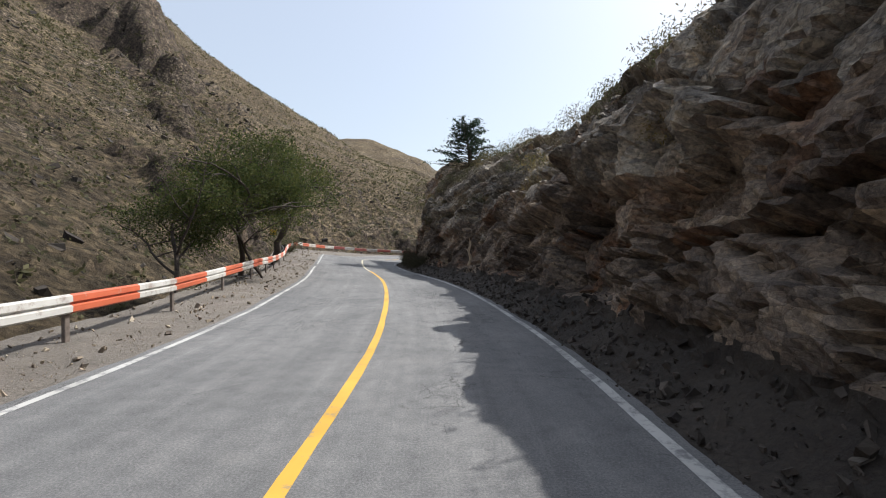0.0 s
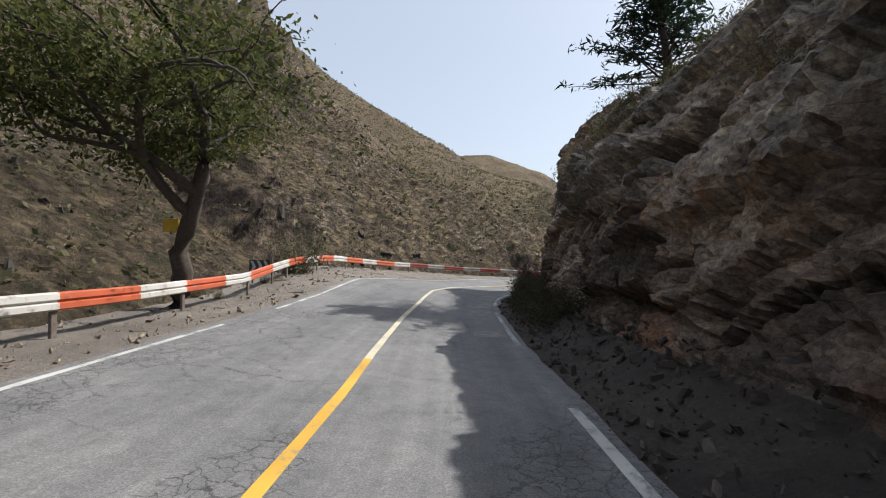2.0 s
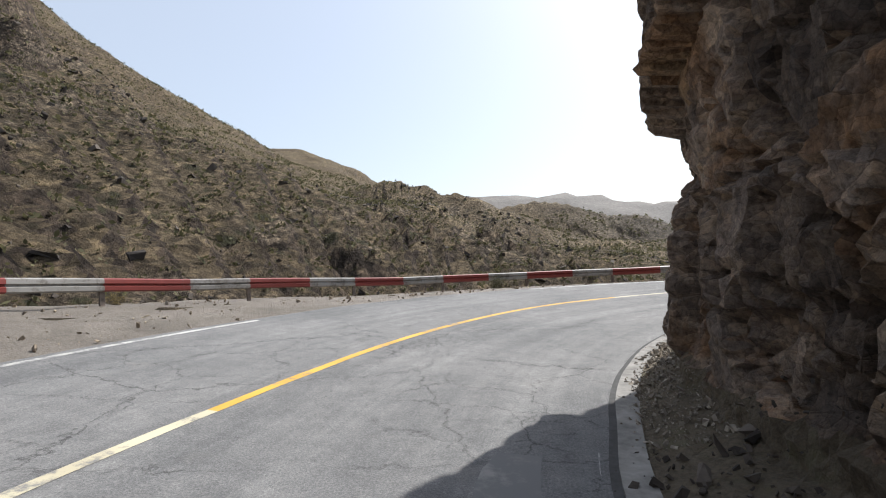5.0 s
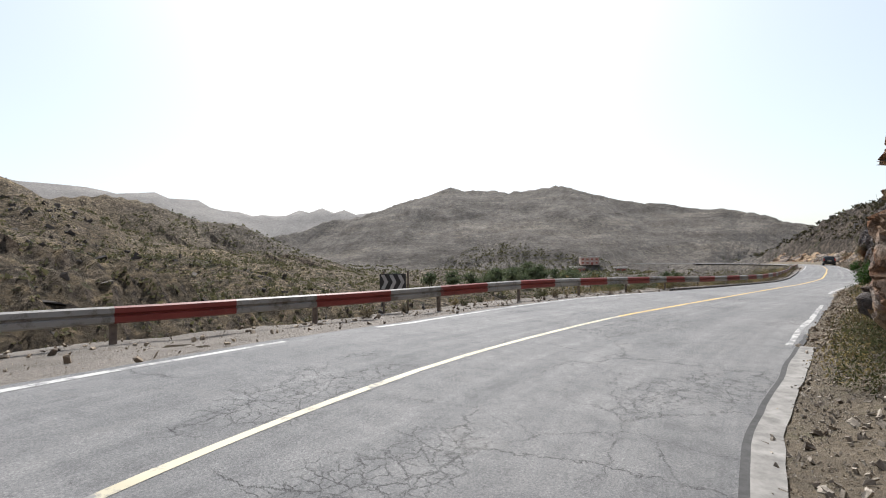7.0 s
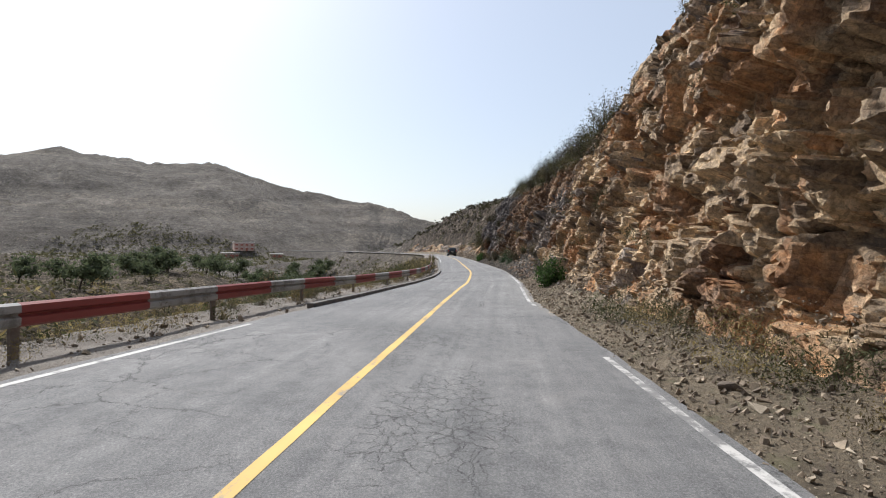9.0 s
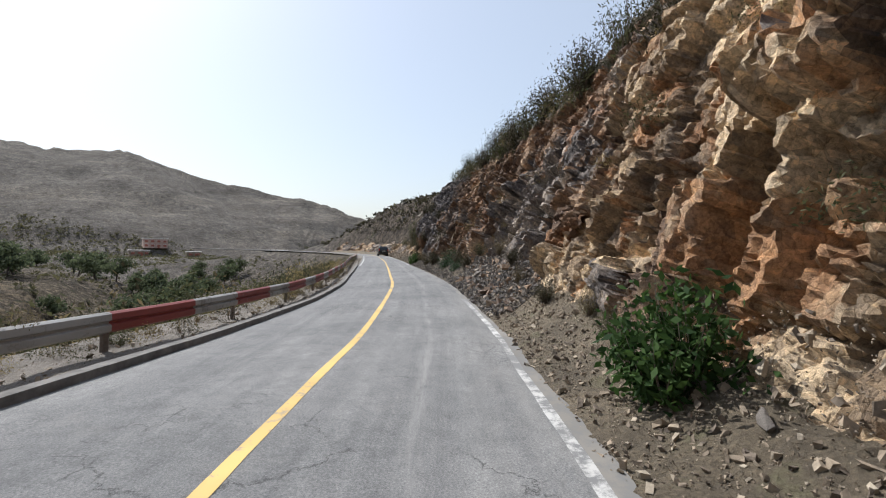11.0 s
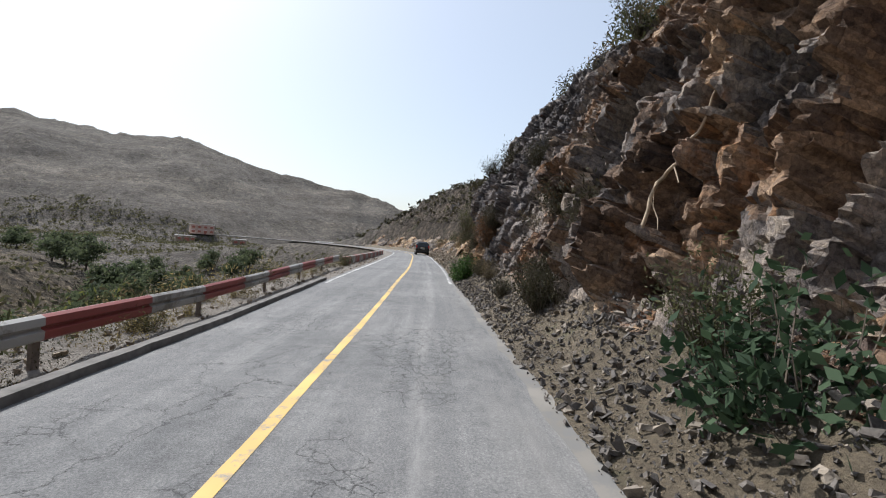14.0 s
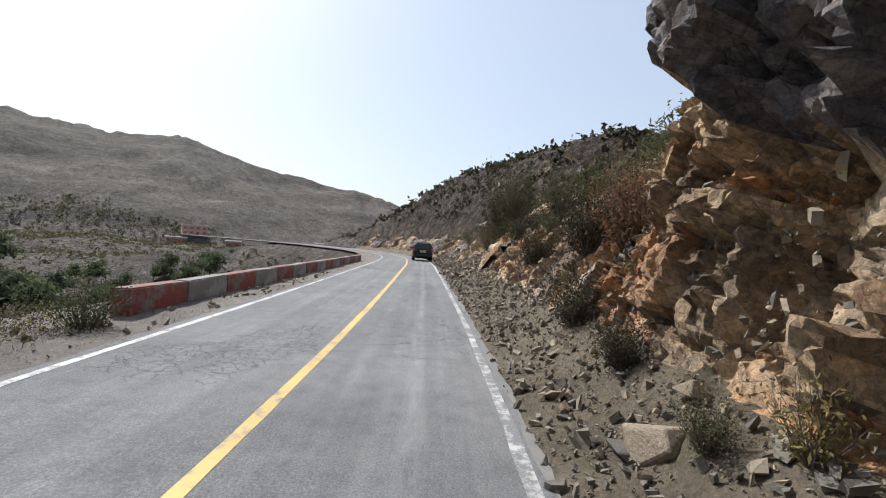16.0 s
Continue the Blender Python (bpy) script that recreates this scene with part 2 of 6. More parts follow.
    rag2 = ramp(n, l, road_noise(1.0, 6, 0.7, (0.35, 2.5, 1)), [(0.40, (0, 0, 0)), (0.66, (0.7, 0.7, 0.7))])
    col = blend(n, l, math_node(n, l, "MULTIPLY", math_node(n, l, "MULTIPLY", verge, late), rag2), col, (0.25, 0.24, 0.225))
    l.new(col, b.inputs["Base Color"])
    h = blend(n, l, 1.0, fine, cracks, "SUBTRACT")
    bump(n, l, b, h, 0.6, 0.012)
    return m


def hill_material():
    """Dry slopes: stony soil, bare dark rock where it is steep, beds of rock, specks of scrub; on the mountain across
    the valley haze is put into the colour as a greyer tone.
    """
    m, n, l, b = material("dry_hillside", 0.95)
    b.inputs["Specular IOR Level"].default_value = 0.1
    big = tex_noise(n, l, 0.035, 6, 0.65, warp=0.6)
    near = ramp(n, l, big, [(0.32, (0.085, 0.066, 0.045)), (0.48, (0.130, 0.103, 0.070)), (0.66, (0.185, 0.148, 0.10))])
    # greyer tones for the slopes across the valley, distance haze mixed in
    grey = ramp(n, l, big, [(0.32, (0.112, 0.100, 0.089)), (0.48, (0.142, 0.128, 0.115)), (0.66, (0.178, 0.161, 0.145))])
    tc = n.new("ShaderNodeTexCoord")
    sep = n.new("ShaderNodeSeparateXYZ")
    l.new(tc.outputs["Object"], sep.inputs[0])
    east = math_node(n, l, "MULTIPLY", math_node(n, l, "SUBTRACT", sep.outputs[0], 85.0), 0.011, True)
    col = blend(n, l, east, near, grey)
    geo = n.new("ShaderNodeNewGeometry")
    up = n.new("ShaderNodeSeparateXYZ")
    l.new(geo.outputs["True Normal"], up.inputs[0])
    wear = math_node(n, l, "ADD", up.outputs[2], math_node(n, l, "MULTIPLY", tex_noise(n, l, 0.5, 5, 0.7), 0.35))
    steep = ramp(n, l, wear, [(0.70, (1, 1, 1)), (0.92, (0, 0, 0))])
    bare = ramp(n, l, tex_noise(n, l, 0.3, 7, 0.75, warp=0.6), [(0.34, (0.042, 0.034, 0.030)), (0.5, (0.085, 0.068, 0.056)), (0.66, (0.17, 0.132, 0.10))])
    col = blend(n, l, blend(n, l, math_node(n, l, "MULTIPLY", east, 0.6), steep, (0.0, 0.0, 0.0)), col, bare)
    # outcrops and scree in patches
    patch = tex_noise(n, l, 0.055, 8, 0.72, warp=0.9)
    scree = ramp(n, l, tex_noise(n, l, 1.6, 8, 0.8), [(0.36, (0.05, 0.042, 0.036)), (0.5, (0.12, 0.098, 0.078)), (0.62, (0.27, 0.225, 0.175))])
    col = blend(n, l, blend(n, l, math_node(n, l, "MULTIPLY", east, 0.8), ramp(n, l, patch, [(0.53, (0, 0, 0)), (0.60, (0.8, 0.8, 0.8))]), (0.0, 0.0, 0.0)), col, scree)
    # beds of harder rock across the mountain
    beds = tex_noise(n, l, 0.028, 7, 0.68, stretch=(0.25, 0.25, 3.2), warp=0.25)
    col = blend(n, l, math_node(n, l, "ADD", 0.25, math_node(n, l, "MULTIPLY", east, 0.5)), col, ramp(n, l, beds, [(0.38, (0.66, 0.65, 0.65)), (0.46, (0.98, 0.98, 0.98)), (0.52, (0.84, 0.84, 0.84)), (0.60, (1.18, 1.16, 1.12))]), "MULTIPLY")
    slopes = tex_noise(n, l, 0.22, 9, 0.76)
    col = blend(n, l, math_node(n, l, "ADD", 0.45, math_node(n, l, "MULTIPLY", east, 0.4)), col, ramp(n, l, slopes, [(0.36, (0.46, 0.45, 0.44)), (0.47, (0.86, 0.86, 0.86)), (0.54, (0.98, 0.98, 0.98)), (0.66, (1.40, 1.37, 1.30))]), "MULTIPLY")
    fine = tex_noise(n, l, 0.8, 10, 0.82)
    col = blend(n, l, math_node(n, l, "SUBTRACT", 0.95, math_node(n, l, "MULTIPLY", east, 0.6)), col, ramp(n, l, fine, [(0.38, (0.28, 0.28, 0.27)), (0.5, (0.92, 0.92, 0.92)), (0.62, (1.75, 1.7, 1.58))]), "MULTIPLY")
    # scrub: small dark dots, thicker here and there
    for size, lo, hi in ((0.55, 0.16, 0.30), (0.21, 0.13, 0.24)):
        dots = n.new("ShaderNodeTexVoronoi")
        dots.inputs["Scale"].default_value = size
        l.new(tc.outputs["Object"], dots.inputs["Vector"])
        dot = ramp(n, l, dots.outputs["Distance"], [(lo, (0.9, 0.9, 0.9)), (hi, (0, 0, 0))])
        some = ramp(n, l, tex_noise(n, l, size * 0.35, 4, 0.7), [(0.46, (0, 0, 0)), (0.56, (1, 1, 1))])
        col = blend(n, l, blend(n, l, 1.0, dot, some, "MULTIPLY"), col, (0.055, 0.055, 0.032))
    stony = n.new("ShaderNodeTexVoronoi")
    stony.inputs["Scale"].default_value = 1.7
    l.new(tc.outputs["Object"], stony.inputs["Vector"])
    one = n.new("ShaderNodeSeparateColor")
    l.new(stony.outputs["Color"], one.inputs[0])
    col = blend(n, l, 0.8, col, ramp(n, l, one.outputs[0], [(0.0, (0.55, 0.55, 0.55)), (0.55, (0.95, 0.95, 0.95)), (1.0, (1.5, 1.45, 1.35))]), "MULTIPLY")
    l.new(col, b.inputs["Base Color"])
    bump(n, l, b, fine, 1.0, 1.2)
    return m


MAT = {}
MAT["asphalt"] = asphalt_material()
MAT["gravel"] = earth("gravel_shoulder", [(0.15, 0.13, 0.108), (0.205, 0.18, 0.152), (0.26, 0.23, 0.197)], 0.5, 26.0, 0.05)
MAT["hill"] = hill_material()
# distance haze is painted into these pale tones
MAT["far"] = earth("hazed_far_hillside", [(0.16, 0.15, 0.14), (0.20, 0.185, 0.17), (0.24, 0.225, 0.205)], 0.012, 0.22, 1.5)
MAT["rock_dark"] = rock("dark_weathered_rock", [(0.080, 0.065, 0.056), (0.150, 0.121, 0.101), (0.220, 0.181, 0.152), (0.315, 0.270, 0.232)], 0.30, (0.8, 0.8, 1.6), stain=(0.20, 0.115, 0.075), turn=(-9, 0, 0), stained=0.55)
# grey slabs, paled further for the sky light on the wall's upper part
MAT["rock_slab"] = rock("sky_paled_grey_slabs", [(0.13, 0.115, 0.10), (0.21, 0.19, 0.168), (0.30, 0.275, 0.245), (0.41, 0.38, 0.345)], 0.30, (0.8, 0.8, 1.6), stain=(0.20, 0.14, 0.10), turn=(-9, 0, 0), stained=0.58)
MAT["rock_rust"] = rock("rusty_brown_rock", [(0.080, 0.055, 0.042), (0.140, 0.092, 0.065), (0.195, 0.128, 0.086), (0.26, 0.19, 0.13)], 0.35, (1, 1, 0.8), stain=(0.19, 0.09, 0.045))
MAT["rock_brown"] = rock("brown_rock", [(0.120, 0.098, 0.084), (0.195, 0.159, 0.134), (0.275, 0.224, 0.19), (0.38, 0.32, 0.275)], 0.4, (1, 1, 1.2), stain=(0.21, 0.13, 0.08))
MAT["rock_tan"] = rock("tan_broken_rock", [(0.125, 0.098, 0.078), (0.285, 0.215, 0.150), (0.430, 0.335, 0.232), (0.590, 0.485, 0.355)], 0.33, (1, 1, 1.05), stain=(0.33, 0.18, 0.095), turn=(0, 8, 0), stained=0.52)
MAT["rock_ochre"] = rock("rust_orange_rock", [(0.080, 0.058, 0.047), (0.165, 0.112, 0.081), (0.260, 0.180, 0.125), (0.42, 0.315, 0.23)], 0.45, (1, 1, 1.2), stain=(0.25, 0.135, 0.073), turn=(0, -12, 0), stained=0.545)
MAT["rock_grey"] = rock("grey_shattered_rock", [(0.090, 0.082, 0.081), (0.170, 0.150, 0.142), (0.258, 0.225, 0.205), (0.40, 0.35, 0.31)], 0.4, (1.3, 1.3, 0.9), stain=(0.26, 0.145, 0.085), turn=(0, 20, 0), stained=0.55)
MAT["rock_black"] = rock("dark_purple_grey_rock", [(0.072, 0.068, 0.072), (0.122, 0.114, 0.119), (0.185, 0.168, 0.169), (0.30, 0.272, 0.262)], 0.4, (1, 1, 1.3), stain=(0.10, 0.065, 0.05), size=0.7, stained=0.62)
MAT["gutter"] = paint("pale_road_dust", (0.215, 0.20, 0.178), (0.165, 0.16, 0.152), 0.50, 0.95, 4.0)
MAT["gutter_worn"] = paint("thin_road_dust", (0.24, 0.235, 0.225), (0.15, 0.15, 0.15), 0.55, 0.9, 3.0)
MAT["concrete_grey"] = plain("dusty_concrete", (0.22, 0.21, 0.195), 0.95, 0, 0.4, 5.0)
# soil tones raised to hold the sky light on the shaded wall's brow
MAT["brow_soil"] = earth("brow_soil", [(0.13, 0.105, 0.078), (0.19, 0.155, 0.115), (0.26, 0.215, 0.162)], 0.8, 7.0, 0.08, patch=(0.085, 0.075, 0.045), patch_at=0.54)
MAT["grit"] = earth("stony_grit", [(0.095, 0.075, 0.05), (0.142, 0.112, 0.074), (0.195, 0.155, 0.105)], 0.9, 22.0, 0.06, patch=(0.12, 0.105, 0.06), patch_at=0.56)
# leaf litter with the shadow at the wall's foot put into its tones
MAT["leaf_litter"] = earth("shade_darkened_leaf_litter", [(0.03, 0.024, 0.019), (0.048, 0.038, 0.03), (0.07, 0.057, 0.045)], 0.8, 20.0, 0.04)
MAT["concrete_dark"] = plain("dark_weathered_concrete", (0.14, 0.13, 0.12), 0.95, 0, 0.4, 4.0)
MAT["yellow"] = paint("yellow_road_paint", (0.62, 0.36, 0.045), (0.16, 0.158, 0.155), 0.40, 0.7, 5.0)
MAT["yellow_faded"] = paint("faded_yellow_road_paint", (0.60, 0.40, 0.11), (0.18, 0.178, 0.175), 0.43, 0.7, 5.0)
# worn yellow line with its yellow washed out by painted-in glare
MAT["pale"] = paint("glare_paled_road_paint", (0.55, 0.50, 0.36), (0.16, 0.158, 0.155), 0.42, 0.7, 5.0)
MAT["white"] = paint("white_road_paint", (0.48, 0.475, 0.455), (0.17, 0.17, 0.17), 0.47, 0.7, 5.0)
# near-black colour for the shadow gap along the asphalt's lip
MAT["lip_shadow"] = plain("tar_edge", (0.045, 0.044, 0.043), 0.9, 0, 0.4, 9.0)
MAT["white_worn"] = paint("nearly_gone_road_paint", (0.50, 0.49, 0.47), (0.17, 0.168, 0.165), 0.52, 0.7, 5.0)
MAT["rail_red"] = paint("faded_orange_rail_paint", (0.52, 0.115, 0.05), (0.34, 0.29, 0.25), 0.38, 0.5, 4.0)
# chipped rail paint again, darkened for the stretch whose face is in shade
MAT["rail_red_in_shade"] = paint("shade_darkened_red_rail_paint", (0.22, 0.035, 0.028), (0.20, 0.17, 0.15), 0.36, 0.55, 4.0)
MAT["rail_white_in_shade"] = paint("shade_darkened_white_rail_paint", (0.30, 0.29, 0.275), (0.14, 0.125, 0.11), 0.46, 0.55, 4.0)
MAT["rail_white"] = paint("chipped_white_rail_paint", (0.56, 0.55, 0.52), (0.30, 0.25, 0.22), 0.44, 0.5, 4.0)
MAT["steel"] = plain("dull_steel_post", (0.16, 0.13, 0.11), 0.6, 0.3, 0.35, 9.0)


# ---- shapes ----
def hash01(i, j, k, seed):
    h = (i * 374761393 + j * 668265263 + k * 1442695041 + int(seed) * 974634777) & 0xFFFFFFFF
    h = ((h ^ (h >> 13)) * 1274126177) & 0xFFFFFFFF
    h = ((h ^ (h >> 16)) * 2246822519) & 0xFFFFFFFF
    return ((h ^ (h >> 15)) & 0xFFFFFF) / float(0xFFFFFF)


def cell_hash(i, j, k, seed):
    h = (i * 374761393 + j * 668265263 + k * 1442695041 + int(seed) * 974634777) & 0xFFFFFFFF
    h = ((h ^ (h >> 13)) * 1274126177) & 0xFFFFFFFF
    h = ((h ^ (h >> 16)) * 2246822519) & 0xFFFFFFFF
    return h ^ (h >> 15)


def value_noise(p, seed=0):
    """Smooth noise from -1 to 1 at the points p (n x 3)."""
    f = np.floor(p)
    i = f.astype(np.int64)
    u = p - f
    u = u * u * (3 - 2 * u)
    out = np.zeros(len(p))
    for a in (0, 1):
        for b in (0, 1):
            for c in (0, 1):
                w = (u[:, 0] if a else 1 - u[:, 0]) * (u[:, 1] if b else 1 - u[:, 1]) * (u[:, 2] if c else 1 - u[:, 2])
                out += w * hash01(i[:, 0] + a, i[:, 1] + b, i[:, 2] + c, seed)
    return out * 2 - 1


def fractal(p, octaves=4, seed=0, gain=0.5):
    out, amp, total = np.zeros(len(p)), 1.0, 0.0
    for o in range(octaves):
        out += amp * value_noise(p * 2.0 ** o + 17.3 * o, seed + o)
        total += amp
        amp *= gain
    return out / total


def facets(p, seed=0, tilt=0.6, joint=0.06, power=2.0):
    """Broken-rock relief: every cell of a jittered lattice is a block with its own height and tilt (about -1 to 1); power 2 gives
    rounded polygons, more gives squarer blocks. Also the nearness to a joint (1 in it) and two random tones of the block."""
    base = np.floor(p).astype(np.int64)
    frac = p - base
    best, second = np.full(len(p), 1e9), np.full(len(p), 1e9)
    own, arm = np.zeros(len(p), np.int64), np.zeros((len(p), 3))
    for a in (-1, 0, 1):
        for b in (-1, 0, 1):
            for c in (-1, 0, 1):
                h = cell_hash(base[:, 0] + a, base[:, 1] + b, base[:, 2] + c, seed)
                dx = frac[:, 0] - a - (h & 1023) / 1023.0
                dy = frac[:, 1] - b - ((h >> 10) & 1023) / 1023.0
                dz = frac[:, 2] - c - ((h >> 20) & 1023) / 1023.0
                dist = dx * dx + dy * dy + dz * dz if power == 2 else np.sqrt(dx ** 4 + dy ** 4 + dz ** 4)
                near = dist < best
                second = np.where(near, best, np.minimum(second, dist))
                best = np.where(near, dist, best)
                own[near] = h[near]
                arm[near] = np.stack([dx[near], dy[near], dz[near]], 1)
    g = cell_hash(own, own >> 7, own >> 15, seed + 5)
    f = cell_hash(own, own >> 5, own >> 11, seed + 9)
    val = 0.75 * ((g & 1023) / 511.5 - 1)
    for ax, w in enumerate(((g >> 10) & 1023, (g >> 20) & 1023, f & 1023)):
        val = val + tilt * (w / 511.5 - 1) * arm[:, ax]
    return val, 1 - smooth01((np.sqrt(second) - np.sqrt(best)) / joint), ((f >> 10) & 1023) / 1023.0, ((f >> 20) & 1023) / 1023.0


def mesh_object(name, verts, faces, mat, smooth=False, parent=None):
    me = bpy.data.meshes.new(name)
    verts, faces = np.asarray(verts, dtype=np.float32), np.asarray(faces, dtype=np.int32)
    k = faces.shape[1]
    me.vertices.add(len(verts))
    me.vertices.foreach_set("co", verts.ravel())
    me.loops.add(len(faces) * k)
    me.loops.foreach_set("vertex_index", faces.ravel())
    me.polygons.add(len(faces))
    me.polygons.foreach_set("loop_start", np.arange(len(faces), dtype=np.int32) * k)
    me.polygons.foreach_set("loop_total", np.full(len(faces), k, dtype=np.int32))
    me.update(calc_edges=True)
    me.validate()
    me.polygons.foreach_set("use_smooth", np.full(len(faces), bool(smooth)))
    for m in mat if isinstance(mat, (list, tuple)) else [mat]:
        me.materials.append(m)
    ob = new(name, me)
    ob.parent = parent
    return ob


def grid_faces(rows, cols):
    i = np.arange(rows - 1)[:, None] * cols + np.arange(cols - 1)[None, :]
    return np.stack([i, i + 1, i + cols + 1, i + cols], -1).reshape(-1, 4)


def part(name, bm, mat, parent, label=""):
    me = bpy.data.meshes.new(name)
    bm.to_mesh(me)
    bm.free()
    me.materials.append(mat)
    ob = new(name, me)
    ob.parent = parent
    if label:
        ob["label"] = label
    return ob


# ---- the line of the road ----
CENTRE = [(-1, -14), (-1, -6), (-1, 0), (-1, 6), (-1.25, 10), (-1.8, 15.2), (-2.6, 20.5), (-3.6, 25.2), (-4.4, 28.4), (-5.3, 32.2),
          (-6.1, 36.3), (-6.8, 40.5), (-7.2, 45), (-6.9, 49), (-5.9, 52.2), (-4.6, 54.7), (-2.9, 56.9), (-0.3, 59.0), (3, 60.4),
          (6.5, 61.1), (10, 61.3), (14.9, 61.05), (19.5, 60.4), (24.5, 59.6), (30, 58.72), (35.3, 57.84), (38.8, 57.25), (45.6, 56.45),
          (51, 55.95), (57.8, 55.65), (66.8, 55.27), (75, 55.0), (82, 54.74), (90, 54.6), (102, 54.5), (116, 54.5), (130, 55.3), (145, 58.5), (160, 65), (176, 76), (190, 92), (200, 112)]


def spline(points, step):
    p = [np.array(q, float) for q in points]
    p = [2 * p[0] - p[1]] + p + [2 * p[-1] - p[-2]]
    fine = []
    for a, b, c, d in zip(p, p[1:], p[2:], p[3:]):
        for t in np.linspace(0, 1, 40, endpoint=False):
            fine.append(0.5 * (2 * b + (c - a) * t + (2 * a - 5 * b + 4 * c - d) * t * t + (3 * b - a - 3 * c + d) * t ** 3))
    fine = np.array(fine)
    s = np.concatenate([[0], np.cumsum(np.linalg.norm(np.diff(fine, axis=0), axis=1))])
    at = np.arange(0, s[-1], step)
    return at, np.stack([np.interp(at, s, fine[:, k]) for k in range(fine.shape[1])], 1)


STEP = 0.25
RS, RC = spline(CENTRE, STEP)
RT = np.gradient(RC, axis=0)
RT /= np.linalg.norm(RT, axis=1)[:, None]
RN = np.stack([-RT[:, 1], RT[:, 0]], 1)   # towards the outer, valley side
s_end = RS[-1]


def along(table, s):
    return np.interp(s, [t[0] for t in table], [t[1] for t in table])


def eased(table, s, reach=4.0):
    """The same with its corners rounded."""
    return sum(along(table, np.asarray(s) + o) for o in np.linspace(-reach, reach, 9)) / 9


# distances from the centre line, by the length along it
RIGHT = [(0, 2.8), (14, 2.8), (29, 2.85), (40, 2.65), (47, 2.75), (51, 2.65), (55, 2.9), (59.5, 3.25), (63.5, 3.6), (67, 3.85), (72, 4.05), (76, 4.0),
         (80, 3.52), (83, 3.65), (87, 3.95), (91, 4.0), (95, 3.8), (101, 3.3), (107, 2.7), (121, 2.55), (135, 2.5), (152, 2.25), (260, 2.3)]
LEFT = [(0, 3.0), (14, 3.0), (29, 3.4), (40, 3.4), (47, 3.2), (55, 3.4), (72, 3.2), (82, 2.75), (87, 2.8), (92, 3.2), (96, 3.5), (101, 3.3), (107, 2.8),
        (114, 2.45), (121, 2.15), (128, 2.2), (144, 2.5), (160, 2.6), (260, 2.7)]
RAIL = [(0, 4.4), (14, 4.4), (29, 5.2), (47, 5.3), (55, 6.0), (66, 7.0), (76, 7.2), (80, 7.0), (84, 5.6), (88, 4.4), (96, 4.4), (101, 4.3), (107, 3.95),
        (114, 3.4), (121, 3.05), (128, 3.05), (144, 3.3), (160, 3.7), (260, 3.6)]
BANK = [(0, 0), (26, 0), (38, 0.05), (46, 0.09), (50, 0.11), (55, 0.155), (60, 0.145), (65, 0.11), (74, 0.1), (82, 0.08), (88, 0.05), (95, 0.03), (106, 0.0), (116, -0.03), (122, -0.05), (142, -0.05), (150, -0.02), (157, 0), (260, 0)]
FALL = [(0, 0), (58, 0), (64, 0.03), (70, 0.07), (76, 0.13), (84, 0.14), (90, 0.11), (98, 0.04), (106, 0), (260, 0)]     # the outer shoulder
SHOULDER = [(0, 0), (36, 0), (44, -0.22), (50, -0.34), (55, -0.24), (60, 0.1), (64, 0.3), (67, 0.3), (71, 0.12), (76, 0), (260, 0)]   # how much the outer shoulder drops or climbs
HUMP = [(0, 0), (45, 0), (50, 0.07), (55, 0.2), (60, 0.12), (66, 0), (260, 0)]


def road_z(s, d):
    """Height of the road surface d metres to the valley side of the centre line."""
    fall = np.maximum(d - along(LEFT, s) - 0.2, 0) * -along(FALL, s)
    out = np.clip((d - along(LEFT, s) - 0.2) / (eased(RAIL, s) - along(LEFT, s) - 0.2), 0, 1.15)
    return fall + out * along(SHOULDER, s) + along(HUMP, s) + along(BANK, s) * (np.maximum(d, -3.5) + 1.4) * np.where(d < -1.4, 0.5, 1.0)


def road_point(s, d, lift=0.0):
    s, d = np.broadcast_arrays(np.asarray(s, float), np.asarray(d, float))
    x = np.interp(s, RS, RC[:, 0]) + d * np.interp(s, RS, RN[:, 0])
    y = np.interp(s, RS, RC[:, 1]) + d * np.interp(s, RS, RN[:, 1])
    return np.stack([x, y, road_z(s, d) + lift], -1)


def ribbon(name, s0, s1, inner, outer, lift, mat, step=0.5, across=1, wobble=0.0, seed=5, thick=0.0):
    """A strip of the road's surface between two distances from its centre line."""
    s = np.arange(s0, s1 + 1e-6, step)
    a = inner(s) if callable(inner) else np.full(len(s), inner)
    b = outer(s) if callable(outer) else np.full(len(s), outer)
    if wobble:
        q = np.stack([s * 1.7, s * 0, s * 0], 1)
        a = a + wobble * fractal(q, 3, seed)
        b = b + wobble * fractal(q + 9, 3, seed + 3)
    d = a[:, None] + (b - a)[:, None] * np.linspace(0, 1, across + 1)[None, :]
    v = road_point(s[:, None], d, lift)
    cols = across + 1
    v = v.reshape(-1, 3)
    f = grid_faces(len(s), cols)
    if thick:
        low = v.copy()
        low[:, 2] -= thick
        k = len(v)
        e0 = np.arange(len(s)) * cols
        e1 = e0 + cols - 1
        side = lambda e: np.stack([e[:-1], e[1:], e[1:] + k, e[:-1] + k], 1)
        ends = [[0, cols - 1, k + cols - 1, k], [e0[-1], e1[-1], k + e1[-1], k + e0[-1]]]
        f = np.concatenate([f, side(e0), side(e1), np.array(ends)])
        v = np.concatenate([v, low])
    ob = mesh_object(name, v, f, mat)
    flat = np.stack([np.repeat(s, cols), d.ravel()], 1)
    flat = np.concatenate([flat, flat]) if thick else flat
    ids = np.empty(len(ob.data.loops), np.int32)
    ob.data.loops.foreach_get("vertex_index", ids)
    ob.data.uv_layers.new(name="along_road").data.foreach_set("uv", flat[ids].astype(np.float32).ravel())
    return ob


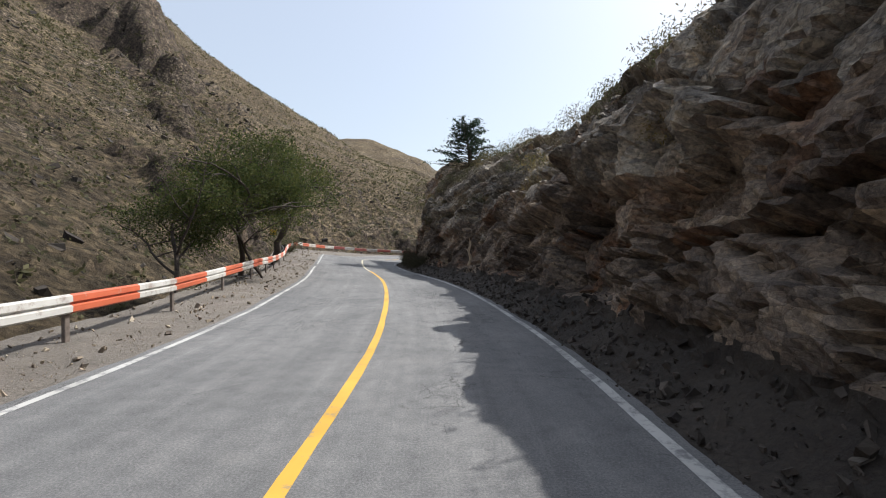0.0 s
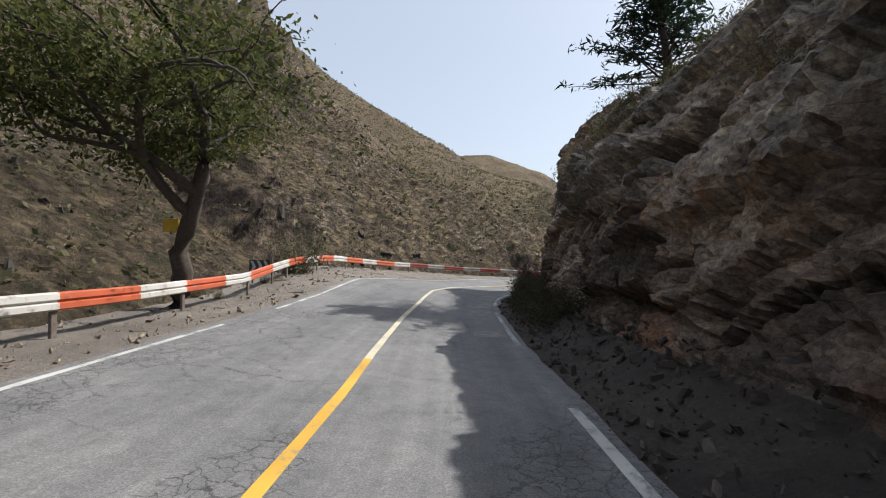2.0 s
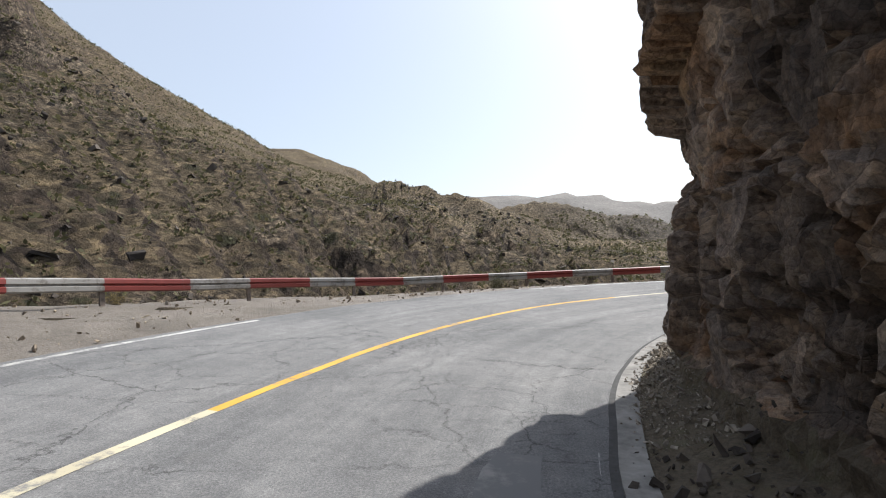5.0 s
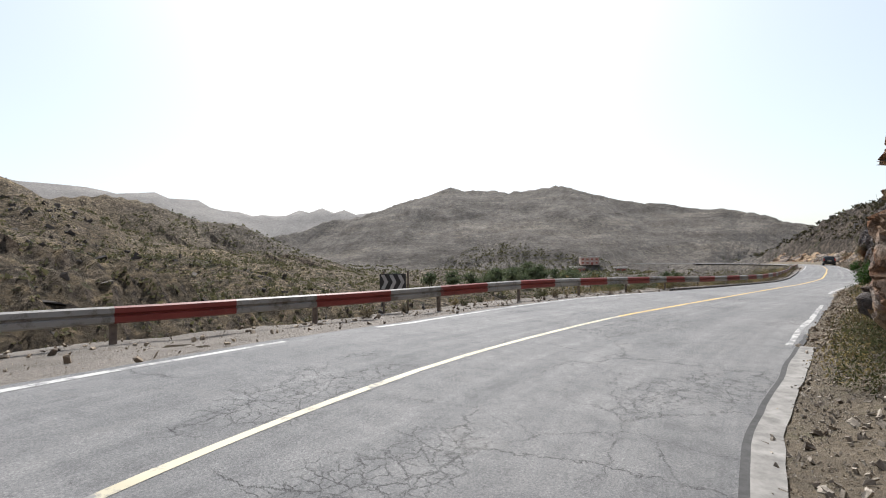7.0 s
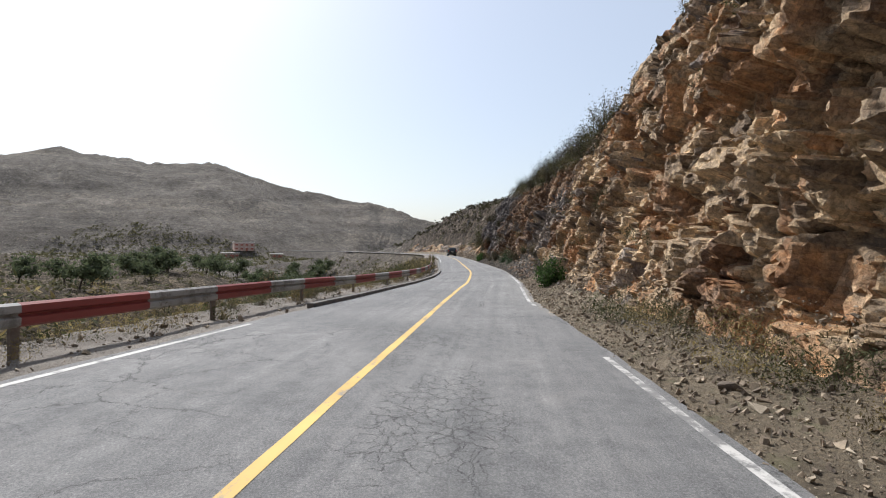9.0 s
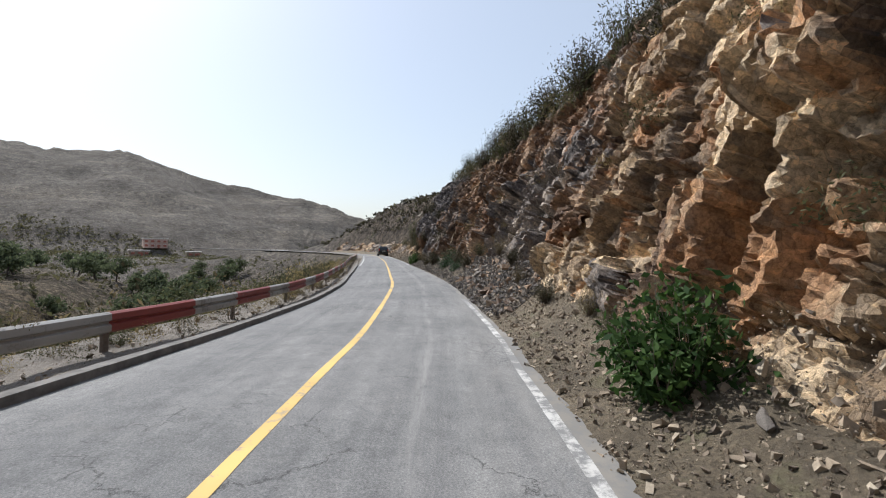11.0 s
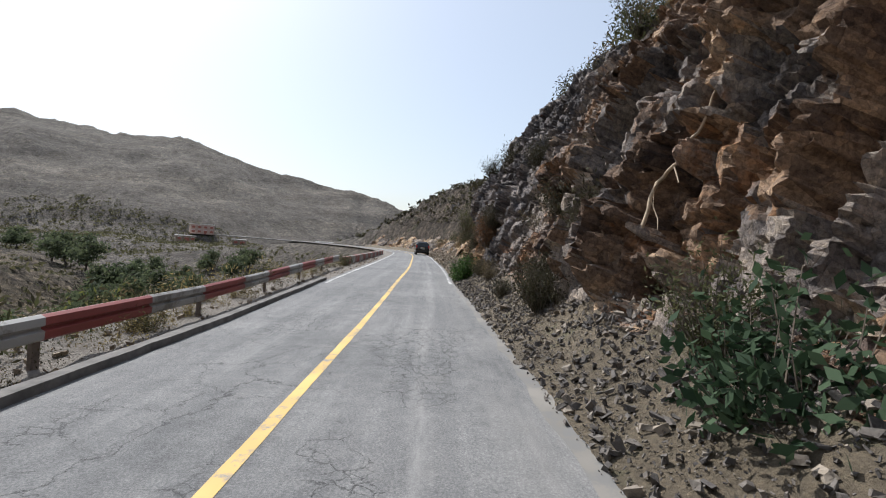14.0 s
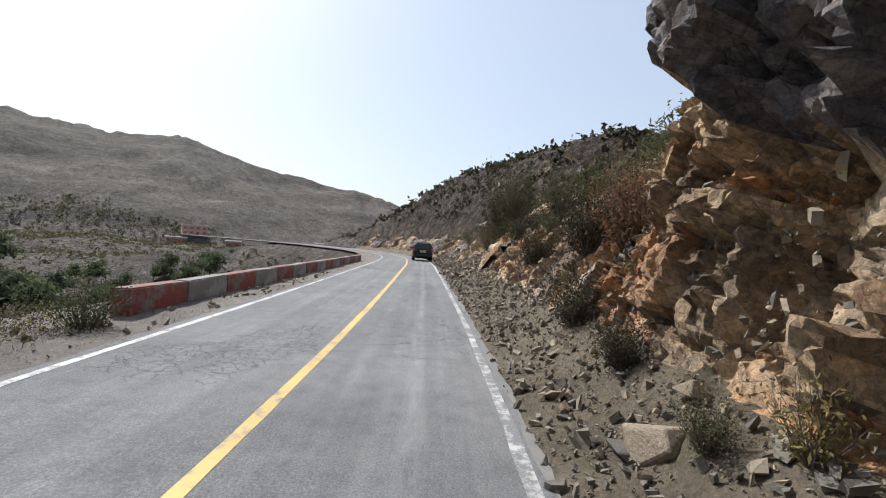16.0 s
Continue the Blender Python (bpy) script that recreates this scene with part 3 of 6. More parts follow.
# ---- the lie of the land ----
# crests: points x, y, z and how steeply the slope falls away from them
LEFT_HILL = [(-300, -160, 190), (-290, 40, 210), (-340, 200, 270), (-390, 381, 359), (-292, 404, 254), (-243, 414, 215), (-192, 419, 164), (-138, 409, 120), (-97, 401, 89), (-60, 400, 60)]
OUTCROP = [(-150, 225, 70), (-128, 236, 88), (-112, 246, 84), (-98, 250, 62)]
LOWER_SPUR = [(-170, 140, 30), (-128, 152, 30), (-112, 158, 24), (-100, 165, 10)]
DOME = [(-220, 650, 110), (-161, 648, 144), (-127, 656, 154), (-97, 662, 151), (-63, 646, 133), (-30, 628, 110), (40, 600, 80)]
DARK_HILL = [(-60, 330, 46), (-14, 278, 40), (0, 268, 41), (22, 257, 33), (36, 250, 30), (44, 243, 22), (50, 231, 8), (52, 219, -3)]
THIRD_HILL = [(40, 400, 40), (75, 369, 36), (98, 352, 38), (115, 335, 34), (132, 316, 25), (144, 298, 22), (153, 280, 12), (164, 247, -9)]
FAR_RANGE = [(120, 1580, 200), (267, 1530, 212), (452, 1484, 197), (563, 1444, 201), (658, 1401, 182), (735, 1361, 157), (855, 1286, 148), (926, 1233, 162), (1043, 1130, 165), (1180, 1000, 170)]
MOUNTAIN = [(290, 584, 15), (371, 581, 38), (500, 536, 84), (576, 492, 102), (586, 480, 114), (592, 462, 107), (614, 397, 101), (635, 332, 108), (634, 282, 89), (636, 203, 73), (634, 159, 64), (621, 107, 52), (602, 71, 37), (582, 37, 26), (540, -40, 5)]
SPUR = [(338, 254, -22), (362, 255, -15), (416, 264, 0), (459, 249, 18), (466, 233, 24), (466, 208, 10), (455, 181, -4), (447, 132, -2)]
RIGHT_HILL = [(172, 74, -1), (169, 68, 7), (166, 62, 10), (160, 53, 12.5), (150, 45, 14), (127, 36, 14.5), (106, 30, 14), (80, 18, 15)]
HILLS = ((LEFT_HILL, 350.0, 8.0, 45), (OUTCROP, 0.95, 9.0, 18), (LOWER_SPUR, 0.8, 6.0, 16), (DOME, 0.5, 6.0, 40), (DARK_HILL, 0.62, 5.0, 22), (THIRD_HILL, 0.5, 5.0, 25), (FAR_RANGE, 0.45, 14.0, 110),
         (MOUNTAIN, 0.42, 10.0, 60), (SPUR, 0.45, 4.0, 25), (RIGHT_HILL, 0.55, 1.6, 10))


# ribs of bare rock: middle, direction, half length, half width, height
CRAGS = ((-30.5, 60.0, 9.5, -4.5, 8.0, 5.0, 5.4), (-38, 66, 5, 6, 6.0, 3.6, 3.8), (-232, 312, 97, -133, 80, 27, 42), (-192, 300, 97, -133, 66, 23, 36), (-165, 275, 117, -163, 40, 14, 20), (-120, 190, 30, -20, 26, 9, 10), (-95, 150, 25, -14, 18, 7, 7), (-140, 240, 40, -34, 30, 10, 13), (-52, 92, 12, -8, 7, 3, 3.2), (-70, 120, 20, -18, 14, 5, 4),
         (12, 235, 20, -40, 28, 10, 3), (-45, 170, 20, -20, 12, 5, 4))


def crest_height(x, y, crest, slope):
    best = np.full(x.shape, -1e9)
    for (ax, ay, az), (bx, by, bz) in zip(crest, crest[1:]):
        ux, uy = bx - ax, by - ay
        t = np.clip(((x - ax) * ux + (y - ay) * uy) / (ux * ux + uy * uy), 0, 1)
        dist = np.hypot(x - ax - t * ux, y - ay - t * uy)
        top = az + (bz - az) * t
        # a slope, or for a high massif the distance at which its hollow flank runs out
        best = np.maximum(best, top - slope * dist if slope < 10 else top * np.clip(1 - dist / slope, 0, 1) ** 1.4 - 8)
    return best


def crest_top(crest):
    return max(c[2] for c in crest)


def nearest_road(x, y):
    """Length along the road, and distance to the valley side, of the nearest point of its centre line."""
    coarse = RC[::4]
    k = np.empty(len(x), int)
    for i in range(0, len(x), 20000):
        d2 = (x[i:i + 20000, None] - coarse[None, :, 0]) ** 2 + (y[i:i + 20000, None] - coarse[None, :, 1]) ** 2
        k[i:i + 20000] = d2.argmin(1) * 4
    side = (x - RC[k, 0]) * RN[k, 0] + (y - RC[k, 1]) * RN[k, 1]
    dist = np.hypot(x - RC[k, 0], y - RC[k, 1])
    return RS[k], np.where(side < 0, -dist, dist)


def smooth01(x):
    x = np.clip(x, 0, 1)
    return x * x * (3 - 2 * x)


GULLY = [(0, 5), (40, 5), (60, 4), (70, 7), (76, 13), (84, 21), (95, 28), (110, 34), (260, 40)]
BACK = [(0, 0.3), (45, 0.25), (60, 0.1), (90, 0.2), (120, 0.45), (150, 0.42), (168, 0.2), (260, 0.2)]
# by the length along the road: the strip of rubble, then the wall's run and height, then the brow's run and height
STRIP = [(0, 0.8), (25, 0.7), (35, 1.1), (46, 1.4), (52, 1.6), (58, 1.75), (63, 1.3), (68, 0.72), (74, 0.75), (77, 1.0), (80, 1.15), (86, 1.3), (95, 1.65), (106, 1.45), (116, 1.2), (135, 1.3), (150, 1.1), (165, 1.5), (172, 1.6), (260, 2.0)]
HEAP = [(0, 0.35), (46, 0.4), (55, 0.2), (78, 0.15), (95, 0.3), (110, 0.5), (123, 0.9), (135, 0.7), (160, 0.6), (260, 0.6)]
RUN = [(0, 1.3), (20, 1.2), (30, 1.6), (40, 1.7), (50, 1.2), (58, 0.8), (66, 0.4), (72, 0.45), (74, 1.0), (77, 2.2), (80, 1.4), (86, 0.9), (98, 1.4), (112, 2.0), (125, 2.4), (140, 2.2), (150, 2.3), (157.0, 2.0), (159.0, 2.4), (165, 3.2), (174, 2.8), (260, 6)]
WALL = [(0, 4.2), (30, 4.0), (44, 4.2), (52, 4.6), (58, 5.4), (64, 7.5), (70, 8.6), (74, 8.4), (78, 7.2), (84, 7.2), (95, 7.5), (110, 6.0), (125, 5.0), (140, 5.6), (150, 6.2), (157.0, 6.0), (160.5, 3.4), (165, 2.8), (174, 2.6), (200, 2.4), (260, 4)]
BROW = [(0, 5.2), (30, 5.0), (45, 4.5), (52, 4.2), (58, 3.6), (66, 2.4), (76, 1.5), (90, 2.2), (110, 3.5), (130, 3.5), (150, 2.5), (260, 3)]
RISE = [(0, 3.4), (30, 3.5), (45, 3.5), (54, 3.7), (60, 3.4), (66, 2.2), (76, 1.2), (90, 2.0), (100, 3.4), (110, 4.2), (130, 4.0), (150, 2.0), (160, 2.2), (172, 1.3), (200, 1.0), (260, 2)]
VALLEY = [(0, -5), (40, -3), (60, -1.2), (74, -2.2), (85, -5), (100, -8), (120, -9), (180, -9), (260, -9)]


def land_height(x, y):
    x, y = np.asarray(x, float), np.asarray(y, float)
    flat_p = np.stack([x, y, x * 0], 1)
    h = np.full(len(x), -12.0) + 2.0 * fractal(flat_p / 40, 4, 3)
    for crest, slope, rough, size in HILLS:
        c = crest_height(x, y, crest, slope)
        r = fractal(flat_p / size, 5, 11)
        ridge = 1 - 2 * np.abs(fractal(flat_p / (size * 1.3) + 31, 4, 23))
        low = smooth01((crest_top(crest) - c) / 60) * smooth01((c + 30) / 40)
        c = c + rough * (0.75 * r + 0.35 * (ridge - 0.5)) * (0.35 + 1.1 * low)
        h = np.maximum(h, c)
    # near the road
    near = (np.abs(x - 55) < 160) & (np.abs(y - 40) < 110)
    s, d = np.zeros(len(x)), np.full(len(x), 500.0)
    s[near], d[near] = nearest_road(x[near], y[near])
    edge_l, edge_r, rail = along(LEFT, s), along(RIGHT, s), eased(RAIL, s)
    rz = road_z(s, np.clip(d, -4, rail + 0.6))
    n = fractal(flat_p / 1.6, 4, 7)
    out = d - rail - 0.5                                   # beyond the guard rail
    bed = along(VALLEY, s)
    bank = rz - 0.06 + np.maximum(out, 0) * -0.42
    down = np.maximum(bank, bed) + 0.25 * n * smooth01(out / 3)
    climb = np.minimum(h, bed + 0.62 * np.maximum(out - along(GULLY, s), 0) + 0.5 * n)
    valley = np.where(out > 0, np.maximum(down, climb), rz - 0.06)
    inn = -d - edge_r                                      # into the hill
    st, hp, ru, wa, br, ri = (along(t, s) for t in (STRIP, HEAP, RUN, WALL, BROW, RISE))
    brow_d, brow_z = st + ru + br, hp + wa + ri
    rise = (inn - st - 0.9) / (brow_d - st - 0.9)
    hill = rz - 0.3 + np.where(rise < 1, np.maximum(rise, 0) ** 0.8 * (brow_z - 0.9) - smooth01(rise * 4) * 0.6, brow_z - 1.5 + (inn - brow_d) * along(BACK, s)) + 0.35 * n * smooth01((inn - 5) / 3)
    hill = np.maximum(hill, np.minimum(h, 1.0 + along([(0, 0.75), (195, 0.75), (212, 2.0), (300, 2.0)], s) * (inn - 4)))
    hill = np.where(inn > 45, np.maximum(h, hill - (inn - 45) * 0.6), hill)
    k = np.where(d > 0, valley, hill)
    k = np.where((d < edge_l + 0.3) & (-d < edge_r + 0.2), rz - 0.12, k)
    w = np.maximum(smooth01((np.abs(d) - 70) / 40), np.maximum(smooth01((np.abs(x - 55) - 120) / 38), smooth01((np.abs(y - 40) - 80) / 28)))
    k = np.where(near, k * (1 - w) + h * w, h)
    # broken ground: ribs of bare rock, and loose outcrops on the steeper slopes
    wild = smooth01((np.where(near, np.where(d > 0, d - rail - 6, inn - 12), 60)) / 12)
    q = np.stack([x, y, k], 1)
    v1, j1, _, _ = facets(q / 9.0, 301, 0.9, 0.09)
    v2, j2, _, _ = facets(q / 3.2, 305, 0.9, 0.09)
    rocky = smooth01((fractal(flat_p / 26, 3, 61) - 0.02) * 3.5) * wild * smooth01((k + 6) / 8)
    k = k + rocky * (1.25 * v1 - 0.4 * j1 + 0.6 * v2 - 0.2 * j2)
    for cx, cy, ax, ay, long, wide, tall in CRAGS:
        ln = math.hypot(ax, ay)
        u, v = ((x - cx) * ax + (y - cy) * ay) / ln / long, ((y - cy) * ax - (x - cx) * ay) / ln / wide
        r = np.sqrt(u * u + v * v)
        on = r < 1.7
        if on.any():
            w1, _, _, _ = facets(np.stack([x[on], y[on], k[on]], 1) / (wide * 0.8), 311, 0.6)
            k[on] += smooth01((1.2 + 0.2 * w1 - r[on]) / 0.75) * tall * (0.85 + 0.16 * w1)
    return k


def axis_steps(lo, fine_lo, fine_hi, hi, step, growth=1.13):
    mid = list(np.arange(fine_lo, fine_hi + 1e-6, step))
    up, w, x = [], step, fine_hi
    while x < hi:
        w *= growth
        x += min(w, 5.5)
        up.append(x)
    dn, w, x = [], step, fine_lo
    while x > lo:
        w *= growth
        x -= min(w, 5.5)
        dn.append(x)
    return np.array(dn[::-1] + mid + up)


gx, gy = axis_steps(-420, -60, 128, 900, 0.65, 1.07), axis_steps(-160, -14, 100, 700, 0.65, 1.07)
GX, GY = np.meshgrid(gx, gy)
gz = land_height(GX.ravel(), GY.ravel())
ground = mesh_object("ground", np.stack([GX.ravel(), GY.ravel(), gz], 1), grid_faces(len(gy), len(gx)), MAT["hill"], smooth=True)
tagged(ground, "dry brown stony hillsides and valley floor", "ground", kind="structure")

# the range far behind and the plain out to the horizon
fx, fy = np.linspace(-2600, 3400, 130), np.linspace(-2600, 3400, 130)
FX, FY = np.meshgrid(fx, fy)
fz = land_height(FX.ravel(), FY.ravel())
inside = (FX.ravel() > -400) & (FX.ravel() < 880) & (FY.ravel() > -140) & (FY.ravel() < 680)
fz = np.where(inside, -60, fz - 3)
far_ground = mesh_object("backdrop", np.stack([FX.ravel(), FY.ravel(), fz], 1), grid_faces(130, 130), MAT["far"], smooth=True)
tagged(far_ground, "far mountain ranges with haze painted into their pale colour", "mountains", kind="structure")

# ---- road ----
road = ribbon("road", 0, s_end - 1, lambda s: -along(RIGHT, s), lambda s: along(LEFT, s), 0.0, MAT["asphalt"], 0.5, 10, 0.06, thick=0.22)
tagged(road, "cracked grey asphalt two-lane mountain road", "road", kind="structure")
# the pale stretches have the change of light on the line in their colour
marks = [("centre_line", 0, 42, -0.06, 0.06, "yellow"), ("centre_line", 42, 66, -0.06, 0.06, "pale"), ("centre_line", 66, 79, -0.06, 0.06, "yellow"),
         ("centre_line", 79, 92, -0.05, 0.05, "pale"), ("centre_line", 92, 250, -0.06, 0.06, "yellow_faded")]
for name, a, b, lo, hi, m in marks:
    shift = lambda s: along([(64, 0), (68, -0.2), (72, -0.2), (77, 0)], s)
    tagged(ribbon(name, a, b, lambda s: lo + shift(s), lambda s: hi + shift(s), 0.004, MAT[m], 0.5, 1, 0.012), "worn painted centre line", "road marking", kind="structure")
for a, b, m in ((0, 40, "white"), (44, 50, "white_worn"), (52, 66, "white_worn"), (90.2, 100, "white_worn"), (106, 115, "white_worn"), (115, 121, "white_worn"), (151, 176, "white_worn"), (176, 240, "white")):
    tagged(ribbon("edge_line", a, b, lambda s: -along(RIGHT, s) + 0.12, lambda s: -along(RIGHT, s) + 0.23, 0.004, MAT[m], 0.5, 1, 0.02, seed=a), "worn white edge line beside the rock", "road marking", kind="structure")
for a, b in ((0, 44), (46.5, 70), (78, 84), (86, 101), (149, 240)):
    tagged(ribbon("edge_line", a, b, lambda s: along(LEFT, s) - 0.24, lambda s: along(LEFT, s) - 0.14, 0.004, MAT["white"], 0.5, 1, 0.02, seed=a + 1), "worn white edge line on the valley side", "road marking", kind="structure")
kerb = ribbon("kerb", 62, 90, lambda s: -along(RIGHT, s) - 0.24, lambda s: -along(RIGHT, s) - 0.02, 0.03, MAT["concrete_grey"], 0.4, 2, 0.03, thick=0.2)
tagged(kerb, "pale worn concrete strip on the inside of the bend", "kerb", kind="structure")
# asphalt lip, with the shadow gap beside it drawn as a dark ribbon
lip = ribbon("tar_edge", 62, 92, lambda s: -along(RIGHT, s) - 0.03, lambda s: -along(RIGHT, s) + 0.05, 0.008, MAT["lip_shadow"], 0.4, 1, 0.03, thick=0.1)
tagged(lip, "broken asphalt lip on the inside of the bend, its shadow gap painted dark", "road edge", kind="structure")
dust = ribbon("gutter", 45, 66, lambda s: -along(RIGHT, s) + 0.30, lambda s: -along(RIGHT, s) + 0.95, 0.003, MAT["gutter_worn"], 0.4, 3, 0.12, seed=37)
tagged(dust, "pale dust swept against the inside of the bend", "road edge", kind="structure")
dust = ribbon("gutter", 104, 176, lambda s: -along(RIGHT, s) - 0.02, lambda s: -along(RIGHT, s) + 0.07 + 0.07 * (s < 150), 0.003, MAT["gutter"], 0.3, 2, 0.10, seed=33)
tagged(dust, "pale dusty strip along the road's edge", "road edge", kind="structure")
kerb = ribbon("kerb", 104, 150, lambda s: along(LEFT, s), lambda s: along(LEFT, s) + 0.18, 0.10, MAT["concrete_dark"], 0.4, 2, 0.03, thick=0.3)
tagged(kerb, "low dark weathered concrete kerb under the guard rail", "kerb", kind="structure")

# ---- gravel beside the road ----
def shoulder(name, s0, s1, a, b, seed, label):
    s = np.arange(s0, s1, 0.3)
    m = 14
    t = np.linspace(0, 1, m)
    d = a(s)[:, None] + (b(s) - a(s))[:, None] * t[None, :]
    v = road_point(s[:, None], d).reshape(-1, 3)
    q = v.copy()
    lump = 0.05 * fractal(q * 1.1, 3, seed) + 0.03 * fractal(q * 5, 2, seed + 4)
    v[:, 2] += -0.03 + lump * np.tile(smooth01(t * 5), len(s))
    ob = mesh_object(name, v, grid_faces(len(s), m), MAT["gravel"])
    return tagged(ob, label, "gravel", kind="structure")


shoulder("shoulder", 0, s_end - 2, lambda s: along(LEFT, s) - 0.05, lambda s: eased(RAIL, s) + 1.2, 41, "dusty stony gravel shoulder under the guard rail")

# ---- rock walls on the hill side ----

def wall_profile(s):
    """Corners (distance into the hill from the road's edge, height) of the rock face at s."""
    st, hp, ru, wa, br, ri = (along(t, s) for t in (STRIP, HEAP, RUN, WALL, BROW, RISE))
    d = np.stack([st * 0 - 0.05, st * 0.45, st, st + ru * 0.45, st + ru, st + ru + br * 0.5, st + ru + br, st + ru + br + 3.5], -1)
    z = np.stack([st * 0 - 0.02, hp * 0.25, hp, hp + wa * 0.5, hp + wa, hp + wa + ri * 0.62, hp + wa + ri, hp + wa + ri - 1.5], -1)
    return d, z


# hollows and overhangs: length along the road, height, half length, half height, depth (out of the face if negative)
HOLLOWS = ((90.5, 1.3, 2.0, 1.4, -0.28), (111.6, 1.6, 0.45, 1.4, 1.1), (107.2, 0.9, 0.35, 0.3, 0.6), (126.9, 2.9, 0.7, 1.6, 1.0), (128.5, 1.7, 0.4, 1.0, 0.8), (120.4, 1.5, 0.8, 0.9, 0.9), (133.2, 3.2, 1.2, 0.5, 1.0), (138.3, 0.8, 0.6, 0.45, 0.8),
           (136.7, 3.2, 0.3, 1.7, 0.8), (139.4, 2.6, 1.2, 1.5, -0.35), (154.6, 1.5, 0.25, 0.9, 0.8), (153.3, 1.2, 0.9, 0.3, 0.4), (104.4, 2.2, 0.4, 1.2, 0.7), (98.0, 1.6, 0.5, 0.6, 0.5), (23.6, 1.5, 0.9, 1.1, 0.7), (20.5, 2.2, 0.7, 0.9, 0.5),
           (75.3, 2.1, 1.0, 0.4, 0.3), (131.3, 2.6, 0.8, 1.2, 0.9), (130.6, 4.5, 1.3, 0.5, -0.6), (134.5, 3.4, 0.9, 1.0, 0.7), (138.5, 2.0, 0.7, 1.1, 0.6), (122.0, 3.2, 0.9, 1.0, 0.7), (105.5, 3.6, 1.0, 0.9, 0.7), (28.6, 1.2, 0.8, 0.95, 0.9), (28.5, 2.75, 3.2, 0.45, -0.45), (33.0, 3.4, 3.0, 0.4, -0.35), (22.0, 3.0, 2.5, 0.5, -0.4), (36.5, 1.2, 1.2, 0.5, 0.35), (41.0, 2.6, 2.2, 0.35, -0.35), (46.5, 3.3, 2.5, 0.4, -0.4),
           (47.0, 1.4, 0.7, 0.8, 0.4), (52.0, 2.2, 0.6, 1.0, 0.35), (68.0, 1.2, 0.5, 0.6, 0.35),
           (95.0, 2.2, 1.6, 0.35, 0.5), (96.0, 3.0, 2.2, 0.4, -0.45), (99.0, 4.6, 1.6, 0.5, -0.5), (93.0, 1.4, 0.8, 0.4, 0.4), (102.0, 2.4, 1.0, 0.5, 0.5),
           (110.0, 2.2, 0.6, 0.35, 0.7), (110.5, 3.3, 1.3, 0.3, -0.4), (111.7, 1.0, 0.4, 0.9, 0.5), (114.0, 2.2, 0.28, 0.45, 0.45), (109.0, 4.4, 1.0, 0.3, 0.5), (116.5, 3.4, 0.6, 0.9, 0.4), (119.5, 2.2, 0.5, 1.2, 0.45),
           (127.4, 1.8, 0.65, 1.3, 0.9), (126.3, 3.5, 1.2, 0.8, -0.7), (124.8, 2.0, 0.6, 1.0, 0.5), (129.6, 1.4, 0.4, 0.7, -0.4), (131.5, 2.4, 0.5, 1.2, 0.4), (136.0, 2.6, 0.5, 1.3, 0.45), (140.5, 1.6, 0.3, 0.7, 0.35), (143.5, 3.6, 1.5, 0.5, -0.4),
           (151.0, 3.0, 1.2, 0.6, -0.4), (155.6, 1.6, 0.35, 1.0, 0.5))


def overhang_foot(s):
    """Height of the lower edge of the dark overhanging rock."""
    return along([(145.5, 9.0), (147, 2.2), (149, 0.9), (152.5, 0.9), (154, 1.4), (155.5, 2.0), (156.5, 2.45), (157.6, 2.8)], s)


